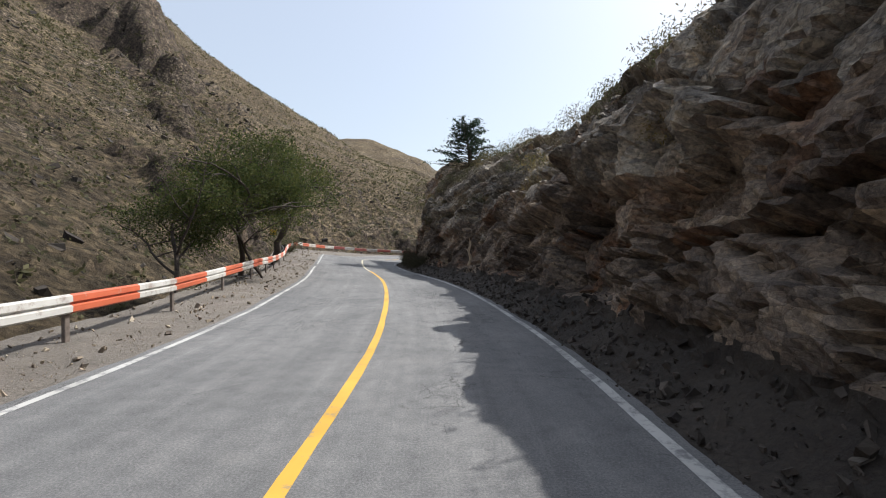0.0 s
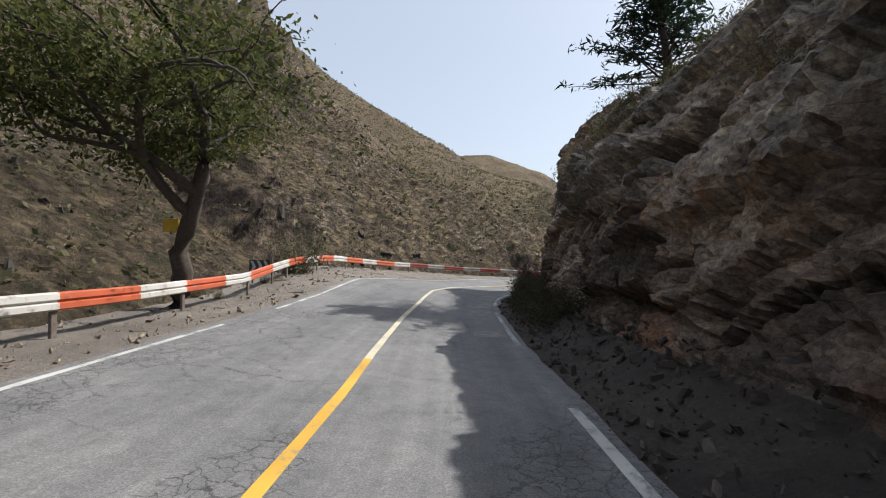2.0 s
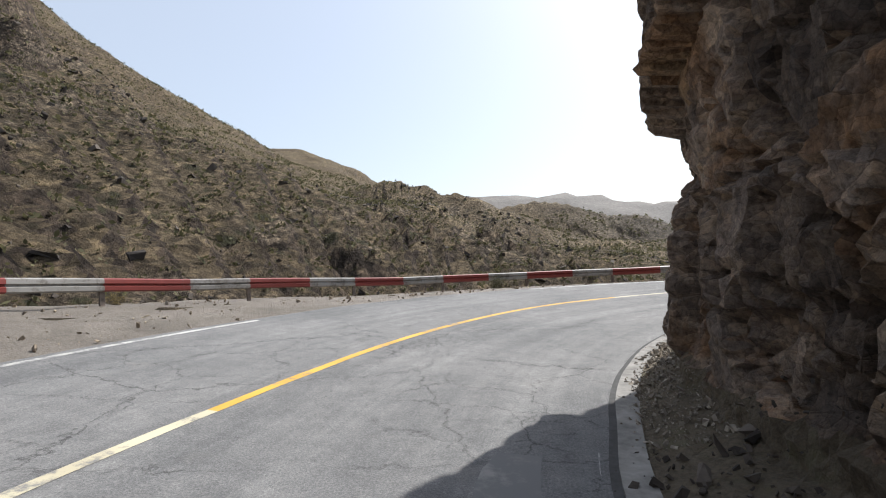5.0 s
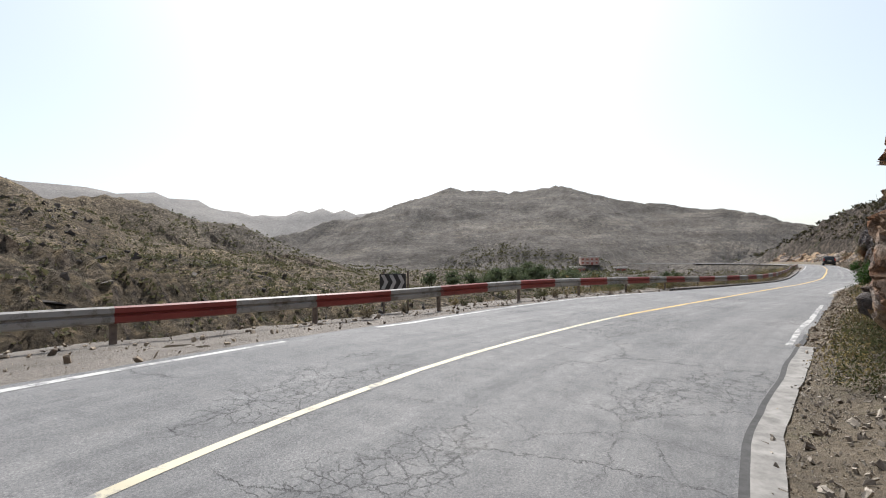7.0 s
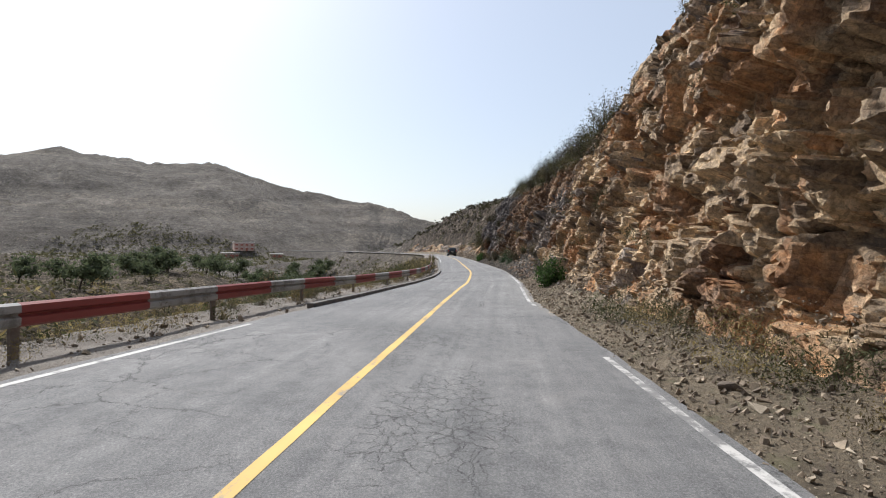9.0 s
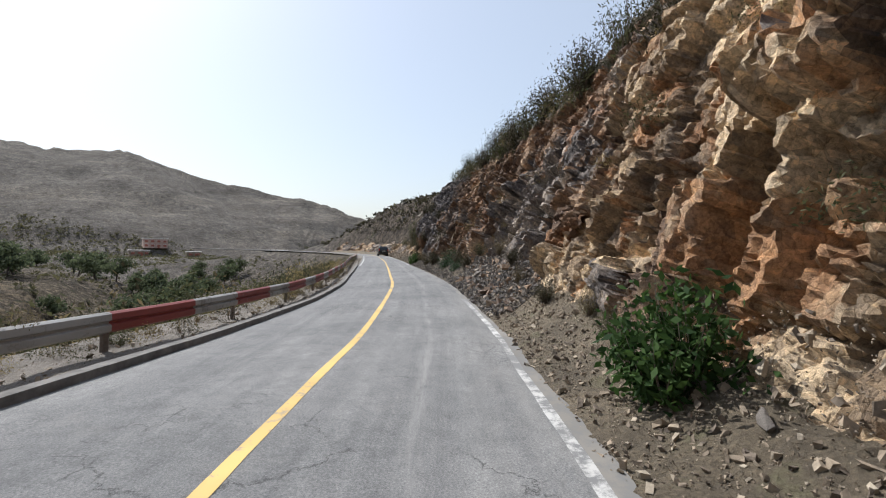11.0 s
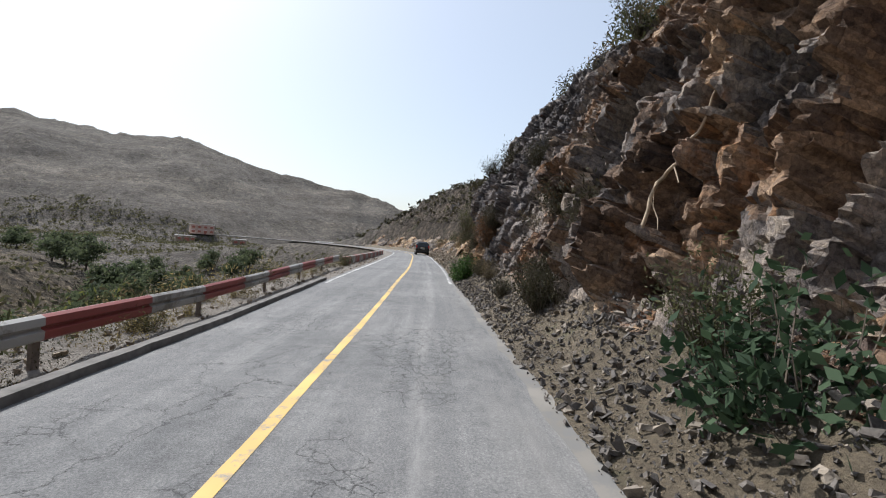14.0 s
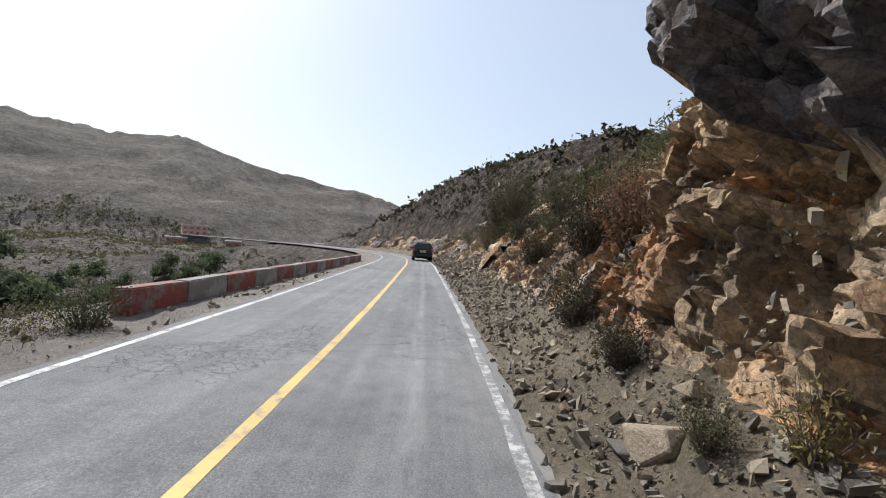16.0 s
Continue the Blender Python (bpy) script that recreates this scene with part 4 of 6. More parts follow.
def rock_wall(name, s0, s1, mats, seed, big, small, ds=0.16, dz=0.15, amp=1.0, dip=0.0, label="", upper=99.0, patch=2.0, soil=99.0, overhang=False, bands=()):
    """Broken rock face. mats: the main rock, a second one in patches and above the height upper, the soil on the brow,
    the strip at its foot, the overhanging rock and a rust-orange one, which shows between the lengths in bands."""
    s = np.arange(s0, s1 + ds * 0.5, ds)
    d, z = wall_profile(s)
    seg = np.hypot(np.diff(d, axis=1), np.diff(z, axis=1))
    cum = np.concatenate([np.zeros((len(s), 1)), np.cumsum(seg, 1)], 1)
    m = int(cum[:, -1].max() / dz)
    # finer below, coarser on the brow
    r = np.random.default_rng(seed)
    t = np.linspace(0, 1, m)
    t2 = np.clip(t[None, :] + r.uniform(-0.25, 0.25, (len(s), m)) / m * (t > 0.02) * (t < 0.98), 0, 1) ** 1.12
    D = np.stack([np.interp(t2[i] * cum[i, -1], cum[i], d[i]) for i in range(len(s))])
    Z = np.stack([np.interp(t2[i] * cum[i, -1], cum[i], z[i]) for i in range(len(s))])
    foot = smooth01((D - along(STRIP, s)[:, None] * 0.8) / 0.7)
    foot = np.maximum(foot, smooth01((Z - along(HEAP, s)[:, None] - 0.02) / 0.45))
    lat = -along(RIGHT, s)[:, None] - D
    S = s[:, None] + r.uniform(-0.25, 0.25, (len(s), m)) * ds
    S[0], S[-1] = s[0], s[-1]
    P = road_point(S, lat)
    P[..., 2] = Z + road_z(s, -along(RIGHT, s))[:, None]
    P = P.reshape(-1, 3)
    # outward direction: across the road and up
    gd, gz_ = np.gradient(D, axis=1), np.gradient(Z, axis=1)
    for _ in range(3):
        gd[:, 1:-1], gz_[:, 1:-1] = (gd[:, 2:] + gd[:, :-2] + gd[:, 1:-1]) / 3, (gz_[:, 2:] + gz_[:, :-2] + gz_[:, 1:-1]) / 3
    ln = np.hypot(gd, gz_) + 1e-6
    nd, nz = (-gz_ / ln), (gd / ln)
    nx = np.interp(s, RS, RN[:, 0])[:, None] * -nd
    ny = np.interp(s, RS, RN[:, 1])[:, None] * -nd
    N = np.stack([nx, ny, nz], -1).reshape(-1, 3)
    f = foot.reshape(-1)
    warp = np.stack([fractal(P * 0.6 + k * 7, 2, seed + k) for k in range(3)], 1) * 0.35
    q = P + warp
    q[:, 2] += dip * P[:, 1]
    big, small = np.array(big), np.array(small)
    v0, j0, _, _ = facets(q * big * 0.42 + 3, seed + 70, 0.7, 0.04, 4)
    v1, j1, t1, r1 = facets(q * big, seed, 0.55, 0.055, 4)
    v2, j2, t2_, r2 = facets(q * small + 5, seed + 20, 0.6, 0.08, 4)
    v3, j3, t3, r3 = facets(q * small * 2.3, seed + 40, 0.7, 0.16)
    broken = 0.5 + 0.75 * smooth01(0.5 + 0.9 * fractal(P * 0.45 + 40, 3, seed + 12))     # shattered here, in whole blocks there
    disp = amp * (0.50 * v0 - 0.20 * j0 + 0.46 * v1 - 0.46 * j1 + 0.22 * fractal(P * 0.2, 3, seed + 9)) * f
    disp += amp * broken * (0.20 * v2 - 0.22 * j2) * (0.05 + 0.95 * f)
    disp += amp * broken * (0.065 * v3 - 0.05 * j3) * (0.2 + 0.8 * f)
    disp += 0.015 * fractal(P * 7.0, 2, seed + 60)
    SS, ZZ = S.ravel(), Z.ravel()
    for hs, hz, ha, hb, depth in HOLLOWS:
        if s0 - 3 < hs < s1 + 3:
            u, v = (SS - hs) / ha, (ZZ - hz + 0.25 * (SS - hs) * dip) / hb
            disp -= depth * f * smooth01((1.25 - np.maximum(np.abs(u), np.abs(v)) + 0.45 * v1 + 0.25 * v2) / 0.3)
    dark = np.zeros(len(P))
    if overhang:
        dark = smooth01((ZZ - overhang_foot(SS) + 0.35 * v1 + 0.15 * v2) / 0.25) * smooth01((157.3 + 0.3 * v1 - SS) / 0.35)
        dark = dark * smooth01((np.abs(nd.ravel()) - 0.45) / 0.3)
        disp += (0.25 + (0.2 + 0.62 * np.exp(-((ZZ - 3.4) / 1.4) ** 2)) * smooth01((SS - 150) / 5)) * dark * f
        disp += 0.22 * (1 - dark) * f * smooth01((SS - 153) / 1.5) * smooth01((160 - SS) / 2) * smooth01((overhang_foot(SS) + 0.6 - ZZ) / 0.5)
    P = P + N * disp[:, None]
    F = grid_faces(len(s), m)
    ob = mesh_object(name, P, F, mats)
    tone = fractal(P * 0.33, 3, seed + 80) * 1.3 + 0.5 * v1 + 0.3 * v2
    index = np.where((tone > patch) | (ZZ + 1.2 * tone > upper), 1, 0)
    if overhang:
        index = np.where((SS < 152.3 + tone) & (index == 0), 1, index)
    for b0, b1, top in bands:
        index = np.where((SS + 0.8 * tone > b0) & (SS + 0.8 * tone < b1) & (ZZ + 0.8 * tone < top) & (tone > -0.22), 5, index)
    index = np.where(ZZ + 0.9 * tone > soil, 2, index)
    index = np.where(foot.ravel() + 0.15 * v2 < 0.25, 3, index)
    index = np.where(dark > 0.5, 4, index)
    ob.data.polygons.foreach_set("material_index", index[F[:, 0]].astype(np.int32))
    for key, value in (("block_tone", 0.45 * t1 + 0.38 * t2_ + 0.17 * t3), ("block_rust", 0.6 * r1 + 0.3 * r2 + 0.1 * r3)):
        ob.data.attributes.new(key, "FLOAT", "FACE").data.foreach_set("value", value[F[:, 0]].astype(np.float32))
    return tagged(ob, label, "rock face", kind="structure")


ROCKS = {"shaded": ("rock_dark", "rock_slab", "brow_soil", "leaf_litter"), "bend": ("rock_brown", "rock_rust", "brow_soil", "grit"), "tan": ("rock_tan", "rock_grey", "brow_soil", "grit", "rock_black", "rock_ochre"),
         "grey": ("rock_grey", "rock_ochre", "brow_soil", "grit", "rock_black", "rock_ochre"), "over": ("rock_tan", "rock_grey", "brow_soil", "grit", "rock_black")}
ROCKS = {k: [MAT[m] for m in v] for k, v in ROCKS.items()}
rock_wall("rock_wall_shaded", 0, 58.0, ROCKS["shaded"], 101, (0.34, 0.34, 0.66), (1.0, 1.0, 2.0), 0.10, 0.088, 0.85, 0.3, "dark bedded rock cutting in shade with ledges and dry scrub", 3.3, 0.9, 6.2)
rock_wall("rock_wall_bend", 57.6, 88.3, ROCKS["bend"], 140, (0.55, 0.55, 0.6), (1.6, 1.6, 1.8), 0.08, 0.08, 0.5, 0.0, "sheer brown rock buttress on the inside of the bend", 99, 0.75)
rock_wall("rock_wall_tan", 87.7, 117.3, ROCKS["tan"], 170, (1.05, 1.05, 0.92), (2.7, 2.7, 2.4), 0.06, 0.06, 0.64, -0.05, "sunlit tan and ochre broken rock face", 99, 0.55, 9.5, bands=((100.0, 101.2, 9), (112.8, 114.2, 9)))
rock_wall("rock_wall_grey", 116.7, 145.9, ROCKS["grey"], 210, (1.25, 1.25, 1.0), (3.2, 3.2, 2.6), 0.06, 0.06, 0.55, 0.1, "shattered grey and rust-brown rock face", 4.8, 0.5, 8.0, bands=((116.4, 119.4, 3.4), (128.0, 129.6, 9), (131.5, 139.9, 9)))
rock_wall("rock_wall_overhang", 145.1, 174.0, ROCKS["over"], 225, (1.1, 1.1, 1.35), (2.9, 2.9, 3.6), 0.06, 0.06, 0.56, 0.06, "bedded tan rock under a dark overhanging rock", 99, 0.7, 7.5, True)
rock_wall("rock_wall_far", 173.6, 245.0, ROCKS["tan"], 240, (0.5, 0.5, 0.6), (1.4, 1.4, 1.7), 0.22, 0.18, 0.7, 0.0, "low crumbling tan rock bank with scrub", 99, 0.2, 4.5)


# ---- guard rail ----
def rail_top(s):
    return along([(0, 0.74), (58, 0.74), (64, 0.64), (80, 0.64), (90, 0.70), (95, 0.72), (104, 0.66), (110, 0.58), (118, 0.58), (260, 0.6)], s)


RAIL_S = np.arange(1.0, 160.5, 0.25)
RAIL_P = road_point(RAIL_S, eased(RAIL, RAIL_S))
RAIL_L = np.concatenate([[0], np.cumsum(np.hypot(np.diff(RAIL_P[:, 0]), np.diff(RAIL_P[:, 1])))])
RAIL_DIR = np.gradient(RAIL_P[:, :2], axis=0)
RAIL_DIR /= np.linalg.norm(RAIL_DIR, axis=1)[:, None]


def rail_at(m):
    """Place, direction and length along the road of the guard rail m metres along itself."""
    k = [np.interp(m, RAIL_L, RAIL_P[:, i]) for i in range(3)]
    return np.stack(k, -1), np.stack([np.interp(m, RAIL_L, RAIL_DIR[:, 0]), np.interp(m, RAIL_L, RAIL_DIR[:, 1])], -1), np.interp(m, RAIL_L, RAIL_S)


def rail_beam(m0, m1, mat, parent):
    """About two metres of folded steel beam."""
    prof = [(0.0, 0.0), (-0.05, 0.03), (-0.055, 0.12), (-0.005, 0.145), (-0.005, 0.165), (-0.055, 0.19), (-0.05, 0.28), (0.0, 0.31)]
    m = np.linspace(m0, m1, 4)
    base, way, s = rail_at(m)
    base[:, 2] += rail_top(s) - 0.31
    back = np.stack([-way[:, 1], way[:, 0]], 1)
    rows = []
    for off in (0.0, 0.012):
        for o, h in prof:
            v = base.copy()
            v[:, :2] += back * (o + off)
            v[:, 2] += h
            rows.append(v)
    V = np.stack(rows, 1)
    k = len(prof)
    order = list(range(k)) + list(range(2 * k - 1, k - 1, -1))
    F = []
    for i in range(len(m) - 1):
        for a, b in zip(order, order[1:] + order[:1]):
            F.append([i * 2 * k + a, i * 2 * k + b, (i + 1) * 2 * k + b, (i + 1) * 2 * k + a])
    return mesh_object("beam", V.reshape(-1, 3), F, mat, parent=parent)


guard_rail = new("guard_rail")
tagged(guard_rail, "red and white painted steel crash barrier along the valley edge", "guard rail")
FIRST_POST = float(np.interp(77.25, RAIL_S, RAIL_L)) % 4.0
for m0 in np.arange(FIRST_POST, RAIL_L[-1] - 4, 4.0):
    p, way, s0 = rail_at(m0)
    # past the bend the beams take the paint with shade in its colour
    paint_tone = "_in_shade" if s0 > 66 else ""
    rail_beam(m0, m0 + 2.15, MAT["rail_red" + paint_tone], guard_rail)
    rail_beam(m0 + 2.15, m0 + 4.0, MAT["rail_white" + paint_tone], guard_rail)
    top = float(rail_top(s0)) - 0.04
    bm = bmesh.new()
    bmesh.ops.create_cube(bm, size=1)
    bmesh.ops.scale(bm, vec=(0.12, 0.06, top + 0.6), verts=bm.verts)
    bmesh.ops.bevel(bm, geom=bm.edges[:], offset=0.008, segments=1, affect="EDGES")
    ob = part("post", bm, MAT["steel"], guard_rail)
    ob.matrix_basis = pose(p[0] - way[1] * 0.06, p[1] + way[0] * 0.06, p[2] + (top - 0.6) / 2, 0, 0, math.degrees(math.atan2(way[1], way[0])))


# ---- loose stones ----
bpy.context.view_layer.update()
LAND = bpy.context.evaluated_depsgraph_get()


def surface(x, y, top=60.0):
    hit, at, normal, _, ob, _ = scene.ray_cast(LAND, Vector((x, y, top)), Vector((0, 0, -1)))
    return at.z if hit else 0.0


CORNERS = np.array([[x, y, z] for x in (-1, 1) for y in (-1, 1) for z in (-1, 1)], float) * 0.5
BOX_FACES = np.array([[0, 1, 3, 2], [4, 6, 7, 5], [0, 4, 5, 1], [2, 3, 7, 6], [0, 2, 6, 4], [1, 5, 7, 3]])


def random_turns(count, rng):
    q = rng.normal(size=(count, 4))
    q /= np.linalg.norm(q, axis=1)[:, None]
    w, x, y, z = q.T
    return np.stack([1 - 2 * (y * y + z * z), 2 * (x * y - z * w), 2 * (x * z + y * w), 2 * (x * y + z * w), 1 - 2 * (x * x + z * z), 2 * (y * z - x * w),
                     2 * (x * z - y * w), 2 * (y * z + x * w), 1 - 2 * (x * x + y * y)], 1).reshape(-1, 3, 3)


def stones(name, places, sizes, mat, seed, flat=0.7, label="", kind="stuff", category="stones"):
    """Many angular stones in one mesh."""
    rng = np.random.default_rng(seed)
    n = len(places)
    shape = np.stack([rng.uniform(0.8, 1.7, n), rng.uniform(0.5, 1.0, n), rng.uniform(0.22, 0.22 + flat * 0.6, n)], 1)
    v = CORNERS[None] * (1 + rng.uniform(-0.55, 0.45, (n, 8, 3))) * shape[:, None, :] * np.asarray(sizes)[:, None, None]
    v = np.einsum("nij,nkj->nki", random_turns(n, rng), v) + np.asarray(places)[:, None, :]
    f = (BOX_FACES[None] + (np.arange(n) * 8)[:, None, None]).reshape(-1, 4)
    return tagged(mesh_object(name, v.reshape(-1, 3), f, mat), label, category, kind=kind)


def stone_material(name, tones):
    m, n, l, b = material(name, 0.92)
    geo = n.new("ShaderNodeNewGeometry")
    col = ramp(n, l, geo.outputs["Random Per Island"], [(0.0, tones[0]), (0.4, tones[1]), (0.75, tones[2]), (1.0, tones[3])])
    fine = tex_noise(n, l, 14.0, 5, 0.7)
    col = blend(n, l, 0.7, col, ramp(n, l, fine, [(0.3, (0.55, 0.55, 0.55)), (0.7, (1.3, 1.3, 1.28))]), "MULTIPLY")
    l.new(col, b.inputs["Base Color"])
    bump(n, l, b, fine, 0.6, 0.03)
    return m


MAT["stone_grey"] = stone_material("grey_rubble", [(0.065, 0.058, 0.054), (0.115, 0.102, 0.092), (0.17, 0.148, 0.128), (0.28, 0.235, 0.185)])
MAT["stone_tan"] = stone_material("tan_rubble", [(0.12, 0.095, 0.075), (0.21, 0.165, 0.12), (0.29, 0.23, 0.165), (0.40, 0.34, 0.26)])
# brown stones, darkened for the shadow below the shaded rock
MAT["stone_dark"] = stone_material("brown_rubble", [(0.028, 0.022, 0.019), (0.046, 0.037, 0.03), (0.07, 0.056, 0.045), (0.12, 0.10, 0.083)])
MAT["stone_pale"] = stone_material("pale_gravel", [(0.15, 0.125, 0.10), (0.24, 0.205, 0.165), (0.32, 0.28, 0.23), (0.42, 0.37, 0.31)])
MAT["stone_rust"] = stone_material("rust_blocks", [(0.14, 0.11, 0.095), (0.22, 0.15, 0.105), (0.29, 0.195, 0.125), (0.34, 0.26, 0.19)])
MAT["stone_mixed"] = stone_material("ochre_grey_rubble", [(0.11, 0.10, 0.085), (0.18, 0.16, 0.125), (0.25, 0.20, 0.145), (0.38, 0.31, 0.21)])


def on_bank(s, u):
    """Places on the rubble strip and rock face: u runs from 0 at the road's edge to 1 at the foot of the wall, and on up it."""
    d, z = wall_profile(s)
    D = np.array([np.interp(a, [0, 0.5, 1, 2, 3, 4, 5], row[:7]) for a, row in zip(u, d)])
    Z = np.array([np.interp(a, [0, 0.5, 1, 2, 3, 4, 5], row[:7]) for a, row in zip(u, z)])
    p = road_point(s, -along(RIGHT, s) - D)
    p[:, 2] = Z + road_z(s, -along(RIGHT, s))
    return p


rng = np.random.default_rng(8)


def scatter_bank(name, s0, s1, count, mat, seed, small, large, u0, u1, label, lift=0.0, power=2.5):
    r = np.random.default_rng(seed)
    s = r.uniform(s0, s1, count)
    u = u0 + (u1 - u0) * r.uniform(0, 1, count) ** 0.8
    size = small + (large - small) * r.uniform(0, 1, count) ** power
    p = on_bank(s, u)
    p[:, 2] += lift + size * 0.12
    return stones(name, p, size, mat, seed + 1, label=label)


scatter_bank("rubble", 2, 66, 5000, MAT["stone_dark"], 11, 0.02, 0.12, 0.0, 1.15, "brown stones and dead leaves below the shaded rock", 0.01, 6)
scatter_bank("rubble", 66, 90, 6000, MAT["stone_pale"], 13, 0.012, 0.06, 0.1, 1.05, "small stones on the strip inside the bend", 0.01, 7)
scatter_bank("rubble", 90, 119, 15000, MAT["stone_tan"], 17, 0.012, 0.075, 0.0, 1.2, "tan stones and grit below the rock face", 0.005, 7)
scatter_bank("rubble", 117, 129, 9000, MAT["stone_grey"], 19, 0.018, 0.10, 0.0, 1.15, "heap of grey and rust broken stone beside the road", 0.03, 5)
scatter_bank("rubble", 117, 129, 110, MAT["stone_rust"], 20, 0.07, 0.24, 0.2, 1.1, "large angular rust-brown blocks in the heap of stone", 0.03, 2)
scatter_bank("rubble", 128, 153, 10500, MAT["stone_grey"], 23, 0.015, 0.085, 0.0, 1.1, "grey broken stones along the road's edge", 0.02, 5.5)
scatter_bank("rubble", 153, 174, 6500, MAT["stone_mixed"], 24, 0.02, 0.11, 0.0, 1.6, "grey and ochre broken stones below the overhang", 0.02, 5.5)
scatter_bank("rubble", 174, 205, 2500, MAT["stone_tan"], 29, 0.04, 0.25, 0.0, 1.4, "tan stones below the crumbling bank", 0.03, 4)
# gravel of the valley-side shoulder
s = rng.uniform(2, 175, 11000)
t = rng.uniform(0.0, 1.0, 11000)
p = road_point(s, along(LEFT, s) + 0.1 + t * (eased(RAIL, s) + 1.0 - along(LEFT, s)))
size = 0.012 + 0.09 * rng.uniform(0, 1, 11000) ** 9
stones("gravel", p, size, MAT["stone_tan"], 43, label="loose gravel on the valley-side shoulder")
# rocks strewn over the hillside across the gully
x, y = rng.uniform(-150, 60, 7000), rng.uniform(0, 260, 7000)
sk, dk = nearest_road(x, y)
ok = (dk > eased(RAIL, sk) + 3)
x, y = x[ok], y[ok]
z = np.array([surface(a, b, 500) for a, b in zip(x, y)])
far_k = np.hypot(x, y - 40)
stones("hillside_rocks", np.stack([x, y, z], 1), 0.2 + (0.35 + far_k / 160) * rng.uniform(0, 1, len(x)) ** 3, MAT["stone_dark"], 47, label="rocks strewn over the dry hillside")


# ---- plants ----
bpy.context.view_layer.update()
LAND = bpy.context.evaluated_depsgraph_get()
MAT["bark"] = plain("dark_bark", (0.055, 0.042, 0.033), 0.95, 0, 0.4, 14.0)
MAT["dead_wood"] = plain("bleached_dead_wood", (0.42, 0.33, 0.23), 0.9, 0, 0.3, 12.0)
MAT["twig"] = plain("grey_twigs", (0.13, 0.105, 0.08), 0.95, 0, 0.4, 14.0)
MAT["acacia"] = foliage("acacia_leaves", (0.030, 0.052, 0.015), (0.115, 0.115, 0.036), 0.45)
MAT["pine"] = foliage("pine_needles", (0.010, 0.022, 0.012), (0.03, 0.05, 0.025))
MAT["scrub_dry"] = foliage("dry_scrub", (0.07, 0.055, 0.03), (0.20, 0.16, 0.085))
MAT["scrub_green"] = foliage("grey_green_scrub", (0.035, 0.042, 0.018), (0.115, 0.115, 0.055))
MAT["scrub_far"] = foliage("olive_scrub", (0.052, 0.052, 0.027), (0.15, 0.138, 0.072))
MAT["scrub_dark"] = foliage("dark_scrub", (0.022, 0.022, 0.013), (0.085, 0.075, 0.042), 0.25)
MAT["scrub_red"] = foliage("red_brown_scrub", (0.07, 0.035, 0.02), (0.20, 0.11, 0.06))
MAT["leafy"] = foliage("green_leaves", (0.020, 0.046, 0.014), (0.07, 0.125, 0.032))
MAT["scrub_lush"] = foliage("yellow_green_scrub", (0.05, 0.065, 0.018), (0.19, 0.19, 0.06), 0.45)
MAT["leaf_dark"] = foliage("dark_green_leaves", (0.018, 0.038, 0.018), (0.075, 0.115, 0.062), 0.3)
MAT["grass"] = foliage("dry_grass", (0.14, 0.11, 0.045), (0.34, 0.27, 0.12))


def tube(path, radii, sides=6):
    path = np.asarray(path, float)
    t = np.gradient(path, axis=0)
    t /= np.linalg.norm(t, axis=1)[:, None] + 1e-9
    ref = np.where(np.abs(t[:, 2:3]) > 0.9, np.array([[1.0, 0, 0]]), np.array([[0, 0, 1.0]]))
    a = np.cross(t, ref)
    a /= np.linalg.norm(a, axis=1)[:, None]
    b = np.cross(t, a)
    ang = np.linspace(0, 2 * np.pi, sides, endpoint=False)
    ring = path[:, None] + np.asarray(radii)[:, None, None] * (a[:, None] * np.cos(ang)[None, :, None] + b[:, None] * np.sin(ang)[None, :, None])
    f = []
    for i in range(len(path) - 1):
        for j in range(sides):
            k = (j + 1) % sides
            f.append([i * sides + j, i * sides + k, (i + 1) * sides + k, (i + 1) * sides + j])
    return ring.reshape(-1, 3), np.array(f)


def joined(pieces):
    vs, fs, k = [], [], 0
    for v, f in pieces:
        vs.append(v)
        fs.append(f + k)
        k += len(v)
    return np.concatenate(vs), np.concatenate(fs)


def leaves(places, size, r, upright=0.0, narrow=0.5):
    """Small four-cornered leaves at the places."""
    n = len(places)
    R = random_turns(n, r)
    u = R[:, :, 0]
    w = R[:, :, 1]
    if upright:
        u = u * (1 - upright) + np.array([[0, 0, 1.0]]) * upright
    sz = size * r.uniform(0.6, 1.4, n)[:, None]
    w = w * narrow
    v = np.stack([places - u * sz, places + w * sz * 0.6, places + u * sz, places - w * sz * 0.6], 1)
    return v.reshape(-1, 3), np.arange(n * 4).reshape(-1, 4)


